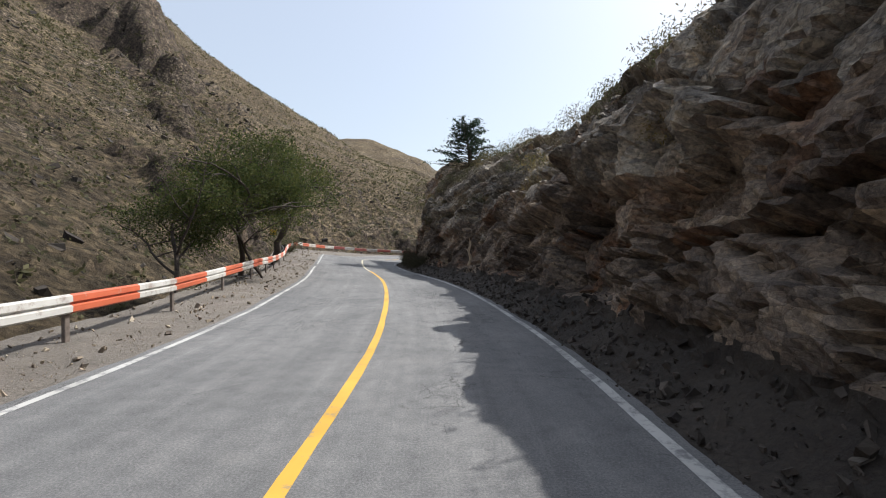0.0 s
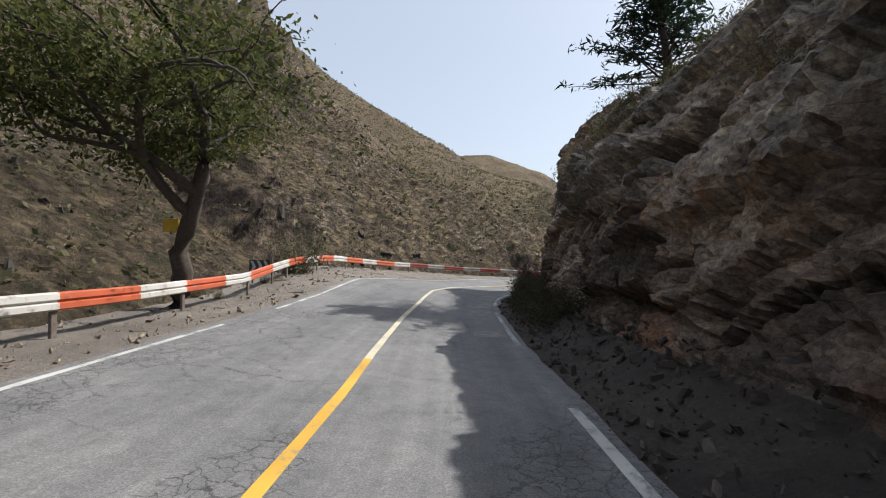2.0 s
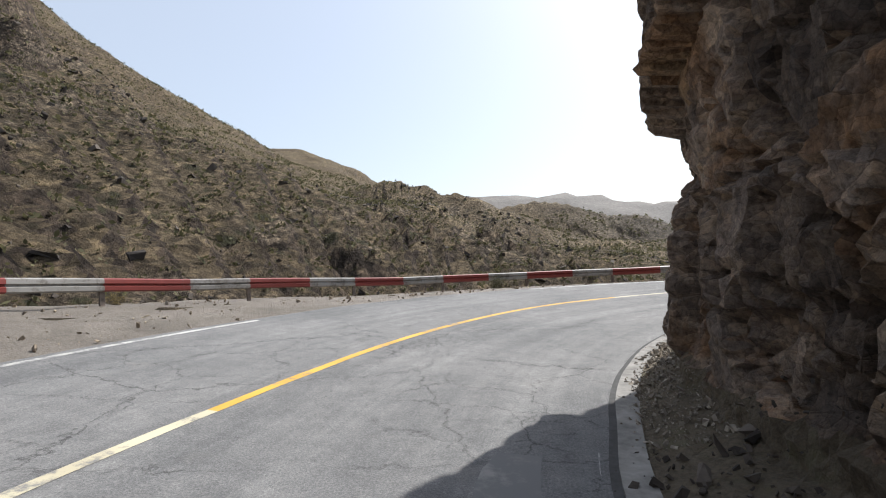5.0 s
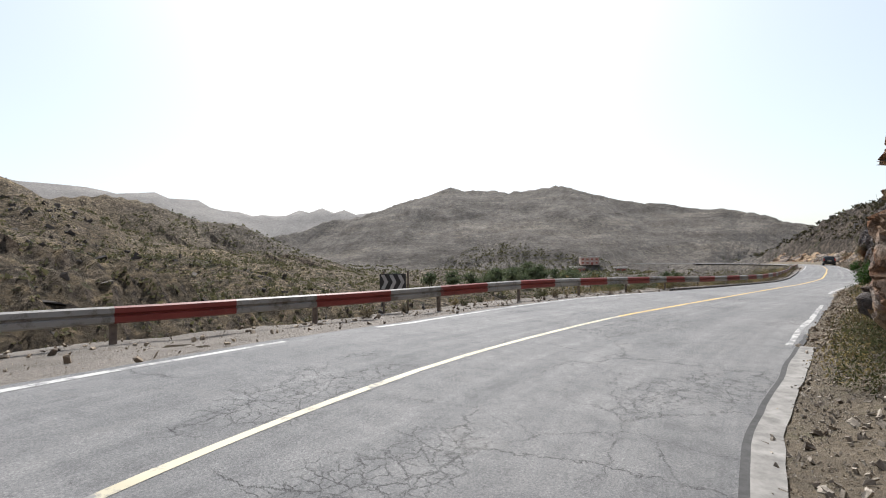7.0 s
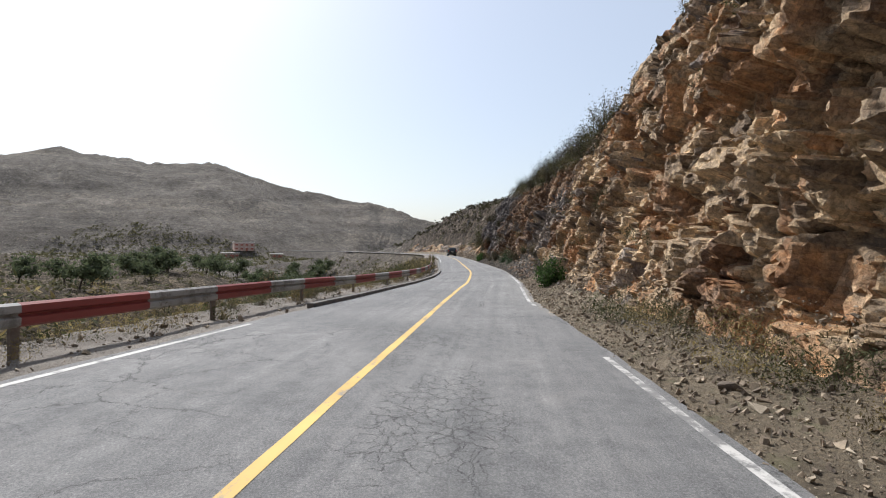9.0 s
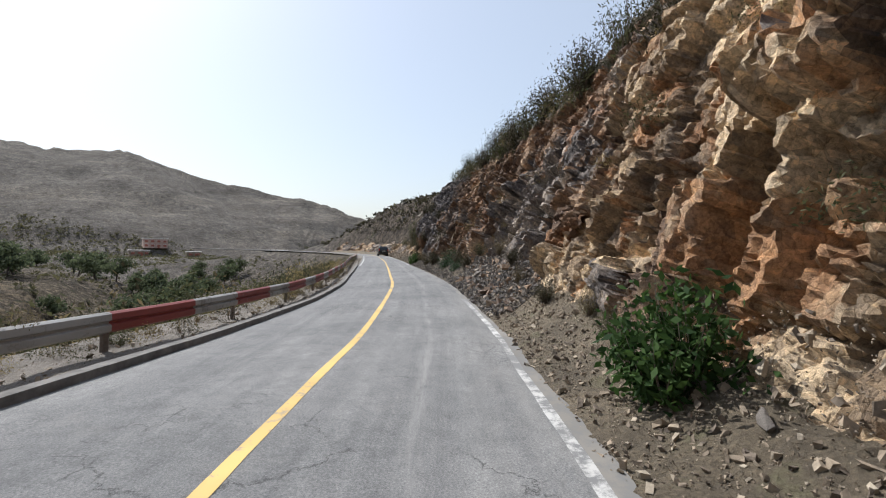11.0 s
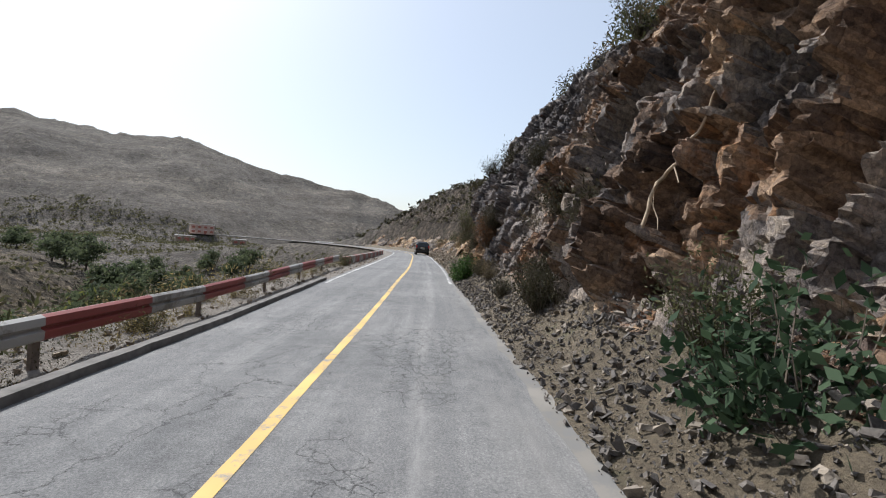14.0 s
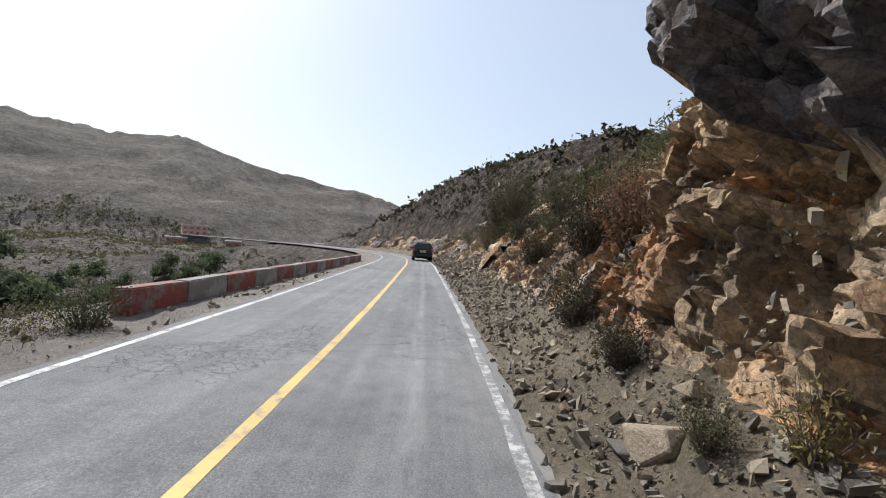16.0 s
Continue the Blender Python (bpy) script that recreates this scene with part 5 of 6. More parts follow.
def branching(r, height, spread, lean, levels=4, trunk=0.2, forks=3, droop=0.0):
    """Branches as tubes, and the places of their tips."""
    tubes, tips = [], []

    def grow(start, direction, length, radius, level):
        k = 6
        pts, p, d = [start], start.copy(), direction.copy()
        for _ in range(k):
            d = d + r.normal(size=3) * 0.16 + np.array([0, 0, 0.05 if level < 2 else -droop])
            d /= np.linalg.norm(d)
            p = p + d * length / k
            pts.append(p.copy())
        radii = np.linspace(radius, radius * 0.62, k + 1)
        tubes.append(tube(pts, radii, 7 if level == 0 else 5 if level < 3 else 4))
        if level >= levels - 2:
            tips.extend(pts[2:])
        if level == levels - 1:
            return
        for i in range(forks + (1 if level == 0 else 0)):
            j = k if i == 0 else r.integers(3, k + 1)
            ang = r.uniform(0, 2 * np.pi)
            side = np.array([math.cos(ang), math.sin(ang), 0]) * spread
            nd = d * (0.55 if i else 1.2) + side * (1.0 if i else 0.5) + np.array([0, 0, r.uniform(-0.05, 0.45)])
            nd /= np.linalg.norm(nd)
            grow(pts[j].copy(), nd, length * r.uniform(0.62, 0.85), radius * (0.62 if i == 0 else 0.5), level + 1)

    grow(np.zeros(3), np.array([lean[0], lean[1], 1.0]), height * 0.30, trunk, 0)
    return tubes, np.array(tips)


def tree(name, seed, height, spread, leaf_mat, count, leaf, label, category, lean=(0.1, 0.05), trunk=0.2, forks=3, levels=5, cloud=0.5):
    r = np.random.default_rng(seed)
    tubes, tips = branching(r, height, spread, lean, levels, trunk, forks)
    k = height / max(tips[:, 2].max(), 0.1)
    root = new(name)
    v, f = joined(tubes)
    mesh_object("trunk", v * k, f, MAT["bark"], True, root)
    tips = tips * k
    mid = np.median(tips, axis=0)
    far = np.linalg.norm((tips - mid) * np.array([1, 1, 1.5]), axis=1)
    tips = tips[far < np.percentile(far, 82)]
    at = tips[r.integers(0, len(tips), count)] + r.normal(size=(count, 3)) * np.array([cloud, cloud, cloud * 0.6])
    v, f = leaves(at, leaf, r, 0.0, 0.7)
    mesh_object("crown", v, f, leaf_mat, False, root)
    return tagged(root, label, category)


def pine(name, seed, height, label):
    r = np.random.default_rng(seed)
    root = new(name)
    path = [np.array([0.12 * math.sin(z * 1.3), 0.1 * math.cos(z * 1.1) - 0.1, z - 0.4]) for z in np.linspace(0, height + 0.3, 9)]
    tubes = [tube(path, np.linspace(0.14, 0.03, 9), 7)]
    at = []
    for z in np.linspace(height * 0.16, height * 0.98, 15):
        reach = (0.35 + 0.75 * (1 - z / height)) * height * 0.55 * r.uniform(0.6, 1.15)
        for a in np.arange(0, 2 * np.pi, 2 * np.pi / 5) + r.uniform(0, 2):
            e = np.array([math.cos(a) * reach, math.sin(a) * reach, z + r.uniform(0.0, 0.35)])
            b = np.array([0.1 * math.sin(z * 1.3), 0, z - 0.25])
            ps = [b + (e - b) * t for t in np.linspace(0, 1, 5)]
            tubes.append(tube(ps, np.linspace(0.035, 0.008, 5), 4))
            for t in r.uniform(0.35, 1.05, 46):
                at.append(b + (e - b) * t + r.normal(size=3) * np.array([0.12, 0.12, 0.07]))
    v, f = joined(tubes)
    mesh_object("trunk", v, f, MAT["bark"], True, root)
    v, f = leaves(np.array(at), 0.13, r, 0.1, 0.35)
    mesh_object("crown", v, f, MAT["pine"], False, root)
    return tagged(root, label, "pine tree")


def shrub(name, seed, mat, label, twigs=46, leaf=0.035, count=1500, leafy=True, category="bush"):
    """A rounded bush about one metre across, of thin stems and small leaves."""
    r = np.random.default_rng(seed)
    root = new(name)
    tubes, at = [], []
    for _ in range(twigs):
        a, o = r.uniform(0, 2 * np.pi), r.uniform(0.05, 1.0) ** 0.6
        e = np.array([math.cos(a) * 0.52 * o, math.sin(a) * 0.52 * o, r.uniform(0.45, 0.95) * (1.15 - 0.5 * o)])
        b = np.array([e[0] * 0.12, e[1] * 0.12, -0.1])
        mid = (b + e) * 0.5 + r.normal(size=3) * 0.05
        ps = [b, mid, e]
        tubes.append(tube(ps, [0.008, 0.005, 0.002], 3))
        k = count // twigs
        t = r.uniform(0.2, 1.05, k)[:, None]
        at.append(b + (e - b) * t + r.normal(size=(k, 3)) * 0.075)
    v, f = joined(tubes)
    mesh_object("twig_base", v, f, MAT["twig"], False, root)
    v, f = leaves(np.concatenate(at), leaf, r, 0.15 if not leafy else 0.0, 0.45 if not leafy else 0.8)
    mesh_object("foliage", v, f, mat, False, root)
    return tagged(root, label, category)


# trees behind the guard rail
def plant(ob, x, y, z=None, turn=0.0, size=1.0, sink=0.1):
    ob.matrix_basis = pose(x, y, (surface(x, y) if z is None else z) - sink, 0, 0, turn) @ Matrix.Scale(size, 4)
    return ob


spots = [(-11.2, 31.4), (-8.7, 20.6), (-7.6, 20.2), (2.1, 39.9), (-9.3, 16.5), (-10.6, 25.5)]
levels = [surface(x, y) for x, y in spots]
plant(tree("acacia_tree", 3, 7.6, 1.0, MAT["acacia"], 14000, 0.07, "spreading thorn tree with sparse yellow-green leaves behind the guard rail", "tree", (0.12, 0.1), 0.19, 3, 5, 0.42), *spots[0], levels[0], 20, 1.12)
plant(tree("acacia_tree", 7, 7.8, 1.05, MAT["acacia"], 18000, 0.06, "leaning thorn tree with dull green leaves behind the guard rail", "tree", (-0.15, -0.3), 0.105, 3, 5, 0.42), *spots[1], levels[1], 75, 0.85)
plant(tree("acacia_tree", 12, 6.6, 0.95, MAT["acacia"], 13000, 0.06, "slender dull green thorn tree beside a larger one", "tree", (0.25, 0.2), 0.08, 3, 5, 0.4), *spots[2], levels[2], 150, 0.85)
plant(tree("acacia_tree", 19, 6.0, 1.0, MAT["acacia"], 13000, 0.06, "low dull green thorn tree on the gully's edge", "tree", (0.0, -0.3), 0.085, 3, 5, 0.42), *spots[4], levels[4], 210, 0.85)
plant(pine("pine_tree", 5, 3.9, "dark green pine on the brow of the rock"), *spots[3], levels[3], 0).matrix_basis @= Matrix.Diagonal((1.6, 1.6, 1.05, 1))

SHRUBS = [shrub("bush", 61, MAT["scrub_dry"], "dry brown twiggy bush growing on stony ground", 70, 0.030, 1900, False), shrub("bush", 62, MAT["scrub_green"], "grey-green scrub bush growing on stony ground", 66, 0.031, 2100, False),
          shrub("bush", 63, MAT["leafy"], "leafy green bush below the rock", 50, 0.042, 2300, True), shrub("grass_tuft", 64, MAT["grass"], "tuft of dry yellow grass on stony ground", 60, 0.05, 700, False, "grass"),
          shrub("bush", 65, MAT["scrub_dark"], "dense dark olive-brown twiggy bush on the rock face", 80, 0.033, 3200, False), shrub("bush", 66, MAT["scrub_red"], "dry red-brown bush under the overhanging rock", 80, 0.034, 2600, False),
          shrub("bush", 67, MAT["leaf_dark"], "dark green broad-leaved bush at the foot of the rock", 70, 0.036, 2800, True)]


def bush(kind, x, y, size, z=None, group="", tall=1.0, first=[0, 0, 0, 0, 0, 0, 0]):
    src = SHRUBS[kind]
    zz = (surface(x, y) if z is None else z)
    m = pose(x, y, zz - 0.06 * size, 0, 0, (x * 71 + y * 37) % 360) @ Matrix.Diagonal((size, size, size * tall, 1))
    if first[kind] == 0:
        first[kind] = 1
        src.matrix_basis = m
        ob = src
    else:
        ob = copy_thing(src, m)
        ob.matrix_basis = m
    if group:
        ob["group"] = group
    return ob


def bank_bush(kind, s, u, size, group="bushes on the rock", tall=1.0):
    p = on_bank(np.array([s]), np.array([u]))[0]
    return bush(kind, p[0], p[1], size, p[2] + 0.05, group, tall)


# single bushes that stand out
bush(2, 33.4, 54.6, 1.25, None, "", 1.0)
bush(2, 75.25, 52.35, 1.2, 0.05, "", 1.1)
bush(6, 58.5, 51.7, 1.75, 0.1, "", 0.95)
bush(6, 54.6, 52.2, 0.95, 0.25, "", 0.9)
for kind, s, u, size in ((0, 119.0, 0.9, 0.5), (4, 121.0, 1.1, 0.6), (0, 124.0, 1.2, 0.6), (1, 112.6, 0.8, 0.5), (0, 114.0, 0.9, 0.5), (4, 116.0, 0.8, 0.5), (4, 129.8, 0.9, 0.9), (1, 128.4, 1.2, 0.7), (4, 133.5, 1.0, 1.0), (1, 136.6, 1.0, 1.1),
                         (4, 55.0, 0.55, 1.3), (4, 56.5, 0.6, 1.4), (4, 57.8, 0.65, 1.5), (4, 59.2, 0.55, 1.3), (4, 53.2, 0.7, 1.2), (4, 51.0, 0.8, 1.1), (1, 60.5, 0.6, 1.0), (4, 48.6, 0.8, 0.9),
                         (4, 141.2, 0.75, 1.15), (4, 142.2, 0.9, 1.1), (4, 144.4, 0.6, 0.6), (0, 148.2, 0.8, 0.8), (4, 150.5, 0.8, 0.8), (4, 159.4, 0.9, 1.0), (4, 157.2, 0.8, 0.6),
                         (3, 154.9, 0.9, 0.5), (1, 155.4, 0.7, 0.45), (4, 166.0, 1.4, 1.2), (1, 168.5, 2.2, 1.4), (4, 171.0, 2.0, 1.6), (1, 174.0, 2.2, 2.0), (1, 161.0, 2.6, 1.0), (0, 164.0, 2.4, 1.2), (4, 177.0, 2.0, 1.8), (0, 180.0, 1.8, 1.6), (4, 184.0, 2.2, 2.0)):
    bank_bush(kind, s, u, size)
for kind, x, y, z, size in ((4, 63.9, 51.0, 1.6, 1.7), (4, 66.9, 50.9, 2.4, 1.5), (0, 65.6, 50.8, 3.0, 1.2), (4, 76.0, 50.3, 4.9, 1.7), (4, 83.4, 50.8, 1.7, 1.3), (5, 82.6, 50.4, 1.8, 1.4), (5, 73.5, 51.7, 1.75, 1.35), (4, 74.0, 51.6, 1.9, 1.1), (4, 73.2, 51.65, 2.4, 1.0), (4, 80.0, 50.6, 5.2, 1.3), (1, 95.5, 49.8, 3.2, 2.6), (4, 99.5, 49.6, 3.0, 2.0),
                            (1, 86.5, 50.4, 2.6, 1.2), (1, 23.6, 53.9, 6.2, 1.5), (4, 38.3, 50.9, 5.6, 2.2), (4, 70.5, 50.6, 4.2, 1.2)):
    bush(kind, x, y, size, z, "bushes on the rock")
# taller bushes along the brow
for kind, x, y, size in ((1, 54.5, 48.3, 2.4), (4, 56.5, 48.2, 2.6), (4, 52.0, 48.4, 2.2), (1, 59.0, 48.1, 2.2), (4, 47.0, 49.0, 2.2), (1, 43.0, 49.4, 2.2), (4, 61.5, 48.0, 2.2), (1, 39.5, 50.2, 2.0), (4, 65.0, 48.2, 1.8), (1, 69.0, 48.4, 1.8)):
    bush(kind, x, y, size, None, "bushes on the rock", 1.1)
r = np.random.default_rng(77)


def scrub_patch(name, items, label, per=190):
    """Many bushes joined into one mesh: items are kind, place, size."""
    pieces, rr = {}, np.random.default_rng(len(items))
    for kind, p, size in items:
        a, o = rr.uniform(0, 2 * np.pi, per), rr.uniform(0.0, 1.0, per) ** 0.5
        h = rr.uniform(0.05, 0.95, per) * (1.05 - 0.55 * o)
        at = np.stack([np.cos(a) * o * 0.52, np.sin(a) * o * 0.52, h], 1) + rr.normal(size=(per, 3)) * 0.05
        v, f = leaves(at * size + np.asarray(p)[None], 0.056 * size, rr, 0.25, 0.42)
        pieces.setdefault(kind, []).append((v, f))
    mats = ("scrub_dry", "scrub_green", "leafy", "grass", "scrub_dark", "scrub_red", "scrub_lush")
    for kind, ps in pieces.items():
        v, f = joined(ps)
        tagged(mesh_object(name, v, f, MAT[mats[kind]]), label, "scrub", kind="stuff")


def bank_items(count, s0, s1, u0, u1, kinds, lo, hi):
    out = []
    for _ in range(count):
        p = on_bank(np.array([r.uniform(s0, s1)]), np.array([r.uniform(u0, u1)]))[0]
        out.append((int(r.choice(kinds)), p + np.array([0, 0, 0.02]), r.uniform(lo, hi)))
    return out


scrub_patch("scrub", bank_items(150, 4, 58, 2.2, 5.0, [0, 0, 1, 1, 3], 0.4, 1.15) + bank_items(80, 4, 60, 3.6, 5.2, [0, 1, 1, 4], 0.7, 1.5), "dry scrub on the ledges and brow of the shaded rock")
scrub_patch("scrub", bank_items(120, 100, 215, 3.4, 5.0, [0, 1, 1, 4], 0.8, 2.0), "bushes along the brow of the rock face", 320)
scrub_patch("scrub", bank_items(170, 160, 214, 1.6, 5.0, [0, 1, 4, 4, 1], 0.5, 1.5), "bushes crowding the bank beyond the overhang", 200)
scrub_patch("scrub", bank_items(70, 45, 62, 0.35, 1.1, [4, 4, 4, 4], 0.35, 0.85), "dark scrub along the foot of the shaded rock", 420)
scrub_patch("scrub", bank_items(90, 100, 190, 1.2, 3.4, [0, 4, 1, 3], 0.3, 0.8), "small dry plants in the cracks of the rock face")
scrub_patch("scrub", bank_items(120, 86, 104, 0.5, 1.05, [0, 1, 1, 3], 0.3, 0.75), "dry grass and scrub on the strip below the rock")
# a pale dead branch lying against the rust-coloured face
def dead_branch(points, seed, label):
    r_ = np.random.default_rng(seed)
    root = new("dead_branch")
    pts = np.array(points)
    fine = np.stack([np.interp(np.linspace(0, 1, 24), np.linspace(0, 1, len(pts)), pts[:, k]) for k in range(3)], 1) + r_.normal(size=(24, 3)) * 0.018
    v, f = tube(fine, np.linspace(0.012, 0.032, 24), 6)
    mesh_object("stem", v, f, MAT["dead_wood"], True, root)
    for k in (15, 18, 20, 22):
        tip = fine[k] + np.array([r_.uniform(-0.4, 0.4), r_.uniform(0.0, 0.15), r_.uniform(-0.5, -0.1)])
        v, f = tube([fine[k], (fine[k] + tip) / 2 + r_.normal(size=3) * 0.04, tip], [0.014, 0.01, 0.004], 5)
        mesh_object("side_twig", v, f, MAT["dead_wood"], True, root)
    return tagged(root, label, "branch")


dead_branch([(61.0, 50.75, 4.7), (61.2, 50.8, 4.0), (61.4, 50.9, 3.3), (61.7, 51.0, 2.9), (62.1, 51.1, 2.6), (62.0, 51.3, 1.9)], 4, "pale bare dead branch hanging down the rust-coloured rock")


# a thin dead trunk leaning on the shaded wall
def dead_trunk(x, y, foot, top, label):
    root = new("dead_tree")
    path = [(x + 0.05 * math.sin(k * 1.7), y + 0.04 * math.cos(k * 2.3), foot + (top - foot) * k / 9) for k in range(10)]
    v, f = tube(path, [0.085 - 0.004 * k + 0.008 * math.sin(k * 2.9) for k in range(10)], 8)
    mesh_object("stem", v, f, MAT["dead_wood"], True, root)
    for k, dx, dy in ((6, -0.1, 0.22), (9, -0.06, -0.16)):
        a = np.array(path[k])
        v, f = tube([a, a + np.array([dx, dy, 0.18])], [0.03, 0.012], 6)
        mesh_object("snag", v, f, MAT["dead_wood"], True, root)
    return tagged(root, label, "dead tree")


dead_trunk(1.25, 22.55, 0.1, 1.75, "thin bare dead trunk standing against the shaded rock")


# single large blocks fallen from the face
def block_mesh(seed):
    r_ = np.random.default_rng(seed)
    bm = bmesh.new()
    for p_ in r_.uniform(-0.5, 0.5, (13, 3)) * np.array([1.25, 0.95, 0.62]):
        bm.verts.new(p_)
    got = bmesh.ops.convex_hull(bm, input=bm.verts)
    bmesh.ops.delete(bm, geom=[g for g in got["geom_interior"] if isinstance(g, bmesh.types.BMVert)], context="VERTS")
    bmesh.ops.bevel(bm, geom=bm.edges[:], offset=0.025, segments=1, affect="EDGES")
    me = bpy.data.meshes.new("fallen_block")
    bm.to_mesh(me)
    bm.free()
    return me


BLOCKS = {m: [block_mesh(300 + i + 10 * k) for i in range(4)] for k, m in enumerate(("stone_rust", "stone_grey", "stone_tan"))}
for m, meshes in BLOCKS.items():
    for me in meshes:
        me.materials.append(MAT[m])
rb = np.random.default_rng(55)
lies = [(49.6, 53.1, 0.3, "stone_rust"), (48.6, 52.95, 0.42, "stone_rust"), (47.8, 52.75, 0.42, "stone_grey"), (48.9, 52.6, 0.3, "stone_grey"), (78.6, 51.95, 0.42, "stone_tan"), (76.6, 51.9, 0.5, "stone_tan"), (75.4, 51.8, 0.4, "stone_rust"), (74.2, 51.7, 0.55, "stone_tan")]
for _ in range(20):
    s_ = rb.uniform(118, 127.5)
    q_ = road_point(s_, -along(RIGHT, s_) - rb.uniform(0.25, 1.5))
    lies.append((q_[0], q_[1], rb.uniform(0.14, 0.34), str(rb.choice(["stone_rust", "stone_grey", "stone_grey"]))))
for _ in range(26):
    s_ = rb.uniform(93, 117) if rb.uniform() < 0.5 else rb.uniform(133, 170)
    q_ = road_point(s_, -along(RIGHT, s_) - rb.uniform(0.3, 1.3))
    lies.append((q_[0], q_[1], rb.uniform(0.12, 0.28), str(rb.choice(["stone_tan", "stone_grey", "stone_tan"]))))
for x, y, size, m in lies:
    ob = new("fallen_block", BLOCKS[m][int(rb.integers(0, 4))])
    ob.matrix_basis = pose(x, y, surface(x, y, 0.95) + 0.12 * size, rb.uniform(-20, 20), rb.uniform(-20, 20), rb.uniform(0, 360)) @ Matrix.Diagonal((size, size, size, 1))
    what = {"stone_rust": "angular rust-brown block of rock fallen beside the road", "stone_grey": "angular grey block of rock fallen beside the road", "stone_tan": "angular tan block of rock fallen beside the road"}[m]
    tagged(ob, what, "rock", "fallen blocks beside the road")
# dry growth under the guard rail
for _ in range(34):
    s = r.uniform(100, 158)
    p = road_point(s, eased(RAIL, s) + r.uniform(-0.05, 1.3))
    bush(int(r.choice([0, 0, 1, 3])), p[0], p[1], r.uniform(0.3, 0.75), p[2] - 0.12, "dry growth along the guard rail")
s = np.concatenate([r.uniform(96, 152, 420), r.uniform(97, 160, 420)])
out = np.concatenate([1.2 + 26 * r.uniform(0, 1, 420) ** 1.6, r.uniform(-0.3, 1.9, 420)])
p = road_point(s, eased(RAIL, s) + out)
p[:, 2] = [surface(a, b) for a, b in p[:, :2]]
kinds = np.concatenate([r.choice([0, 1, 1, 1, 4, 3], 420), r.choice([0, 0, 3, 3, 4, 1], 420)])
sizes = np.concatenate([r.uniform(0.6, 1.9, 420), r.uniform(0.25, 0.6, 420)])
items = [(int(a), b, float(c)) for a, b, c in zip(kinds, p, sizes)]
scrub_patch("scrub", items, "grey-green and yellow scrub on the bank beyond the guard rail")
s = r.uniform(103, 150, 420)
p = road_point(s, eased(RAIL, s) + 2.0 + 26 * r.uniform(0, 1, 420) ** 1.3)
p[:, 2] = [surface(a, b) for a, b in p[:, :2]]
items = [(int(a), b, float(c)) for a, b, c in zip(r.choice([6, 6, 1, 1, 4, 0], 420), p, r.uniform(0.7, 2.0, 420))]
scrub_patch("scrub", items, "green and yellow-green bushes on the slope below the road", 170)
for _ in range(22):
    s = r.uniform(4, 98)
    p = road_point(s, eased(RAIL, s) + r.uniform(0.2, 1.8))
    bush(int(r.choice([0, 1, 3])), p[0], p[1], r.uniform(0.25, 0.6), None, "dry growth along the guard rail")
bush(1, 0.1, 65.2, 0.7)
bush(1, 82.6, 58.3, 1.15, None, "", 0.85)
bush(1, -13.2, 40.5, 3.0, None, "", 0.8)

# scrub dotted over the hills: clumps of small leaves in one mesh
def far_scrub(name, x, y, size, mat, seed, per, label):
    rr = np.random.default_rng(seed)
    z = np.array([surface(a, b, 500) for a, b in zip(x, y)])
    n = len(x)
    c = np.stack([x, y, z], 1)[:, None, :] + rr.normal(size=(n, per, 3)) * np.array([0.30, 0.30, 0.2]) * size[:, None, None] + np.array([0, 0, 0.22]) * size[:, None, None]
    v, f = leaves(c.reshape(-1, 3), 1.0, rr, 0.0, 0.9)
    v = v.reshape(n, per, 4, 3)
    mid = v.mean(2, keepdims=True)
    v = mid + (v - mid) * (0.30 * size)[:, None, None, None]
    return tagged(mesh_object(name, v.reshape(-1, 3), f, mat), label, "scrub", kind="stuff")


x, y = np.concatenate([r.uniform(-220, 120, 12000), r.uniform(-90, 50, 14000)]), np.concatenate([r.uniform(-20, 235, 12000), r.uniform(20, 170, 14000)])
sk, dk = nearest_road(x, y)
ok = (dk > eased(RAIL, sk) + 2.5)
x, y = x[ok], y[ok]
far_scrub("hillside_scrub", x, y, r.uniform(0.4, 1.0, len(x)) * (0.6 + np.hypot(x, y - 45) / 190), MAT["scrub_far"], 5, 5, "low scrub dotted over the dry hillside")
x, y = r.uniform(-280, 20, 11000), r.uniform(190, 460, 11000)
far_scrub("hillside_scrub", x, y, r.uniform(0.9, 2.4, len(x)), MAT["scrub_far"], 9, 4, "low scrub dotted over the upper slopes")
x, y = r.uniform(85, 185, 5200), r.uniform(15, 85, 5200)
sk, dk = nearest_road(x, y)
ok = dk < -8.5
x, y = x[ok], y[ok]
far_scrub("hillside_scrub", x, y, r.uniform(0.5, 1.5, len(x)), MAT["scrub_dark"], 14, 7, "dark scrub crowding the hill at the end of the road")
z = np.array([surface(a, b, 500) for a, b in zip(x[:900], y[:900])])
stones("hillside_rocks", np.stack([x[:900] + 0.8, y[:900], z], 1), r.uniform(0.3, 1.3, 900), MAT["stone_grey"], 48, label="grey rocks on the hill at the end of the road")
x, y = r.uniform(60, 420, 12000), r.uniform(-10, 330, 12000)
sk, dk = nearest_road(x, y)
ok = (np.abs(dk) > 9)
x, y = x[ok], y[ok]
far_scrub("valley_scrub", x, y, r.uniform(0.4, 1.3, len(x)) * (0.6 + np.hypot(x - 60, y - 55) / 200), MAT["scrub_far"], 6, 6, "scrub and bushes over the valley slopes")


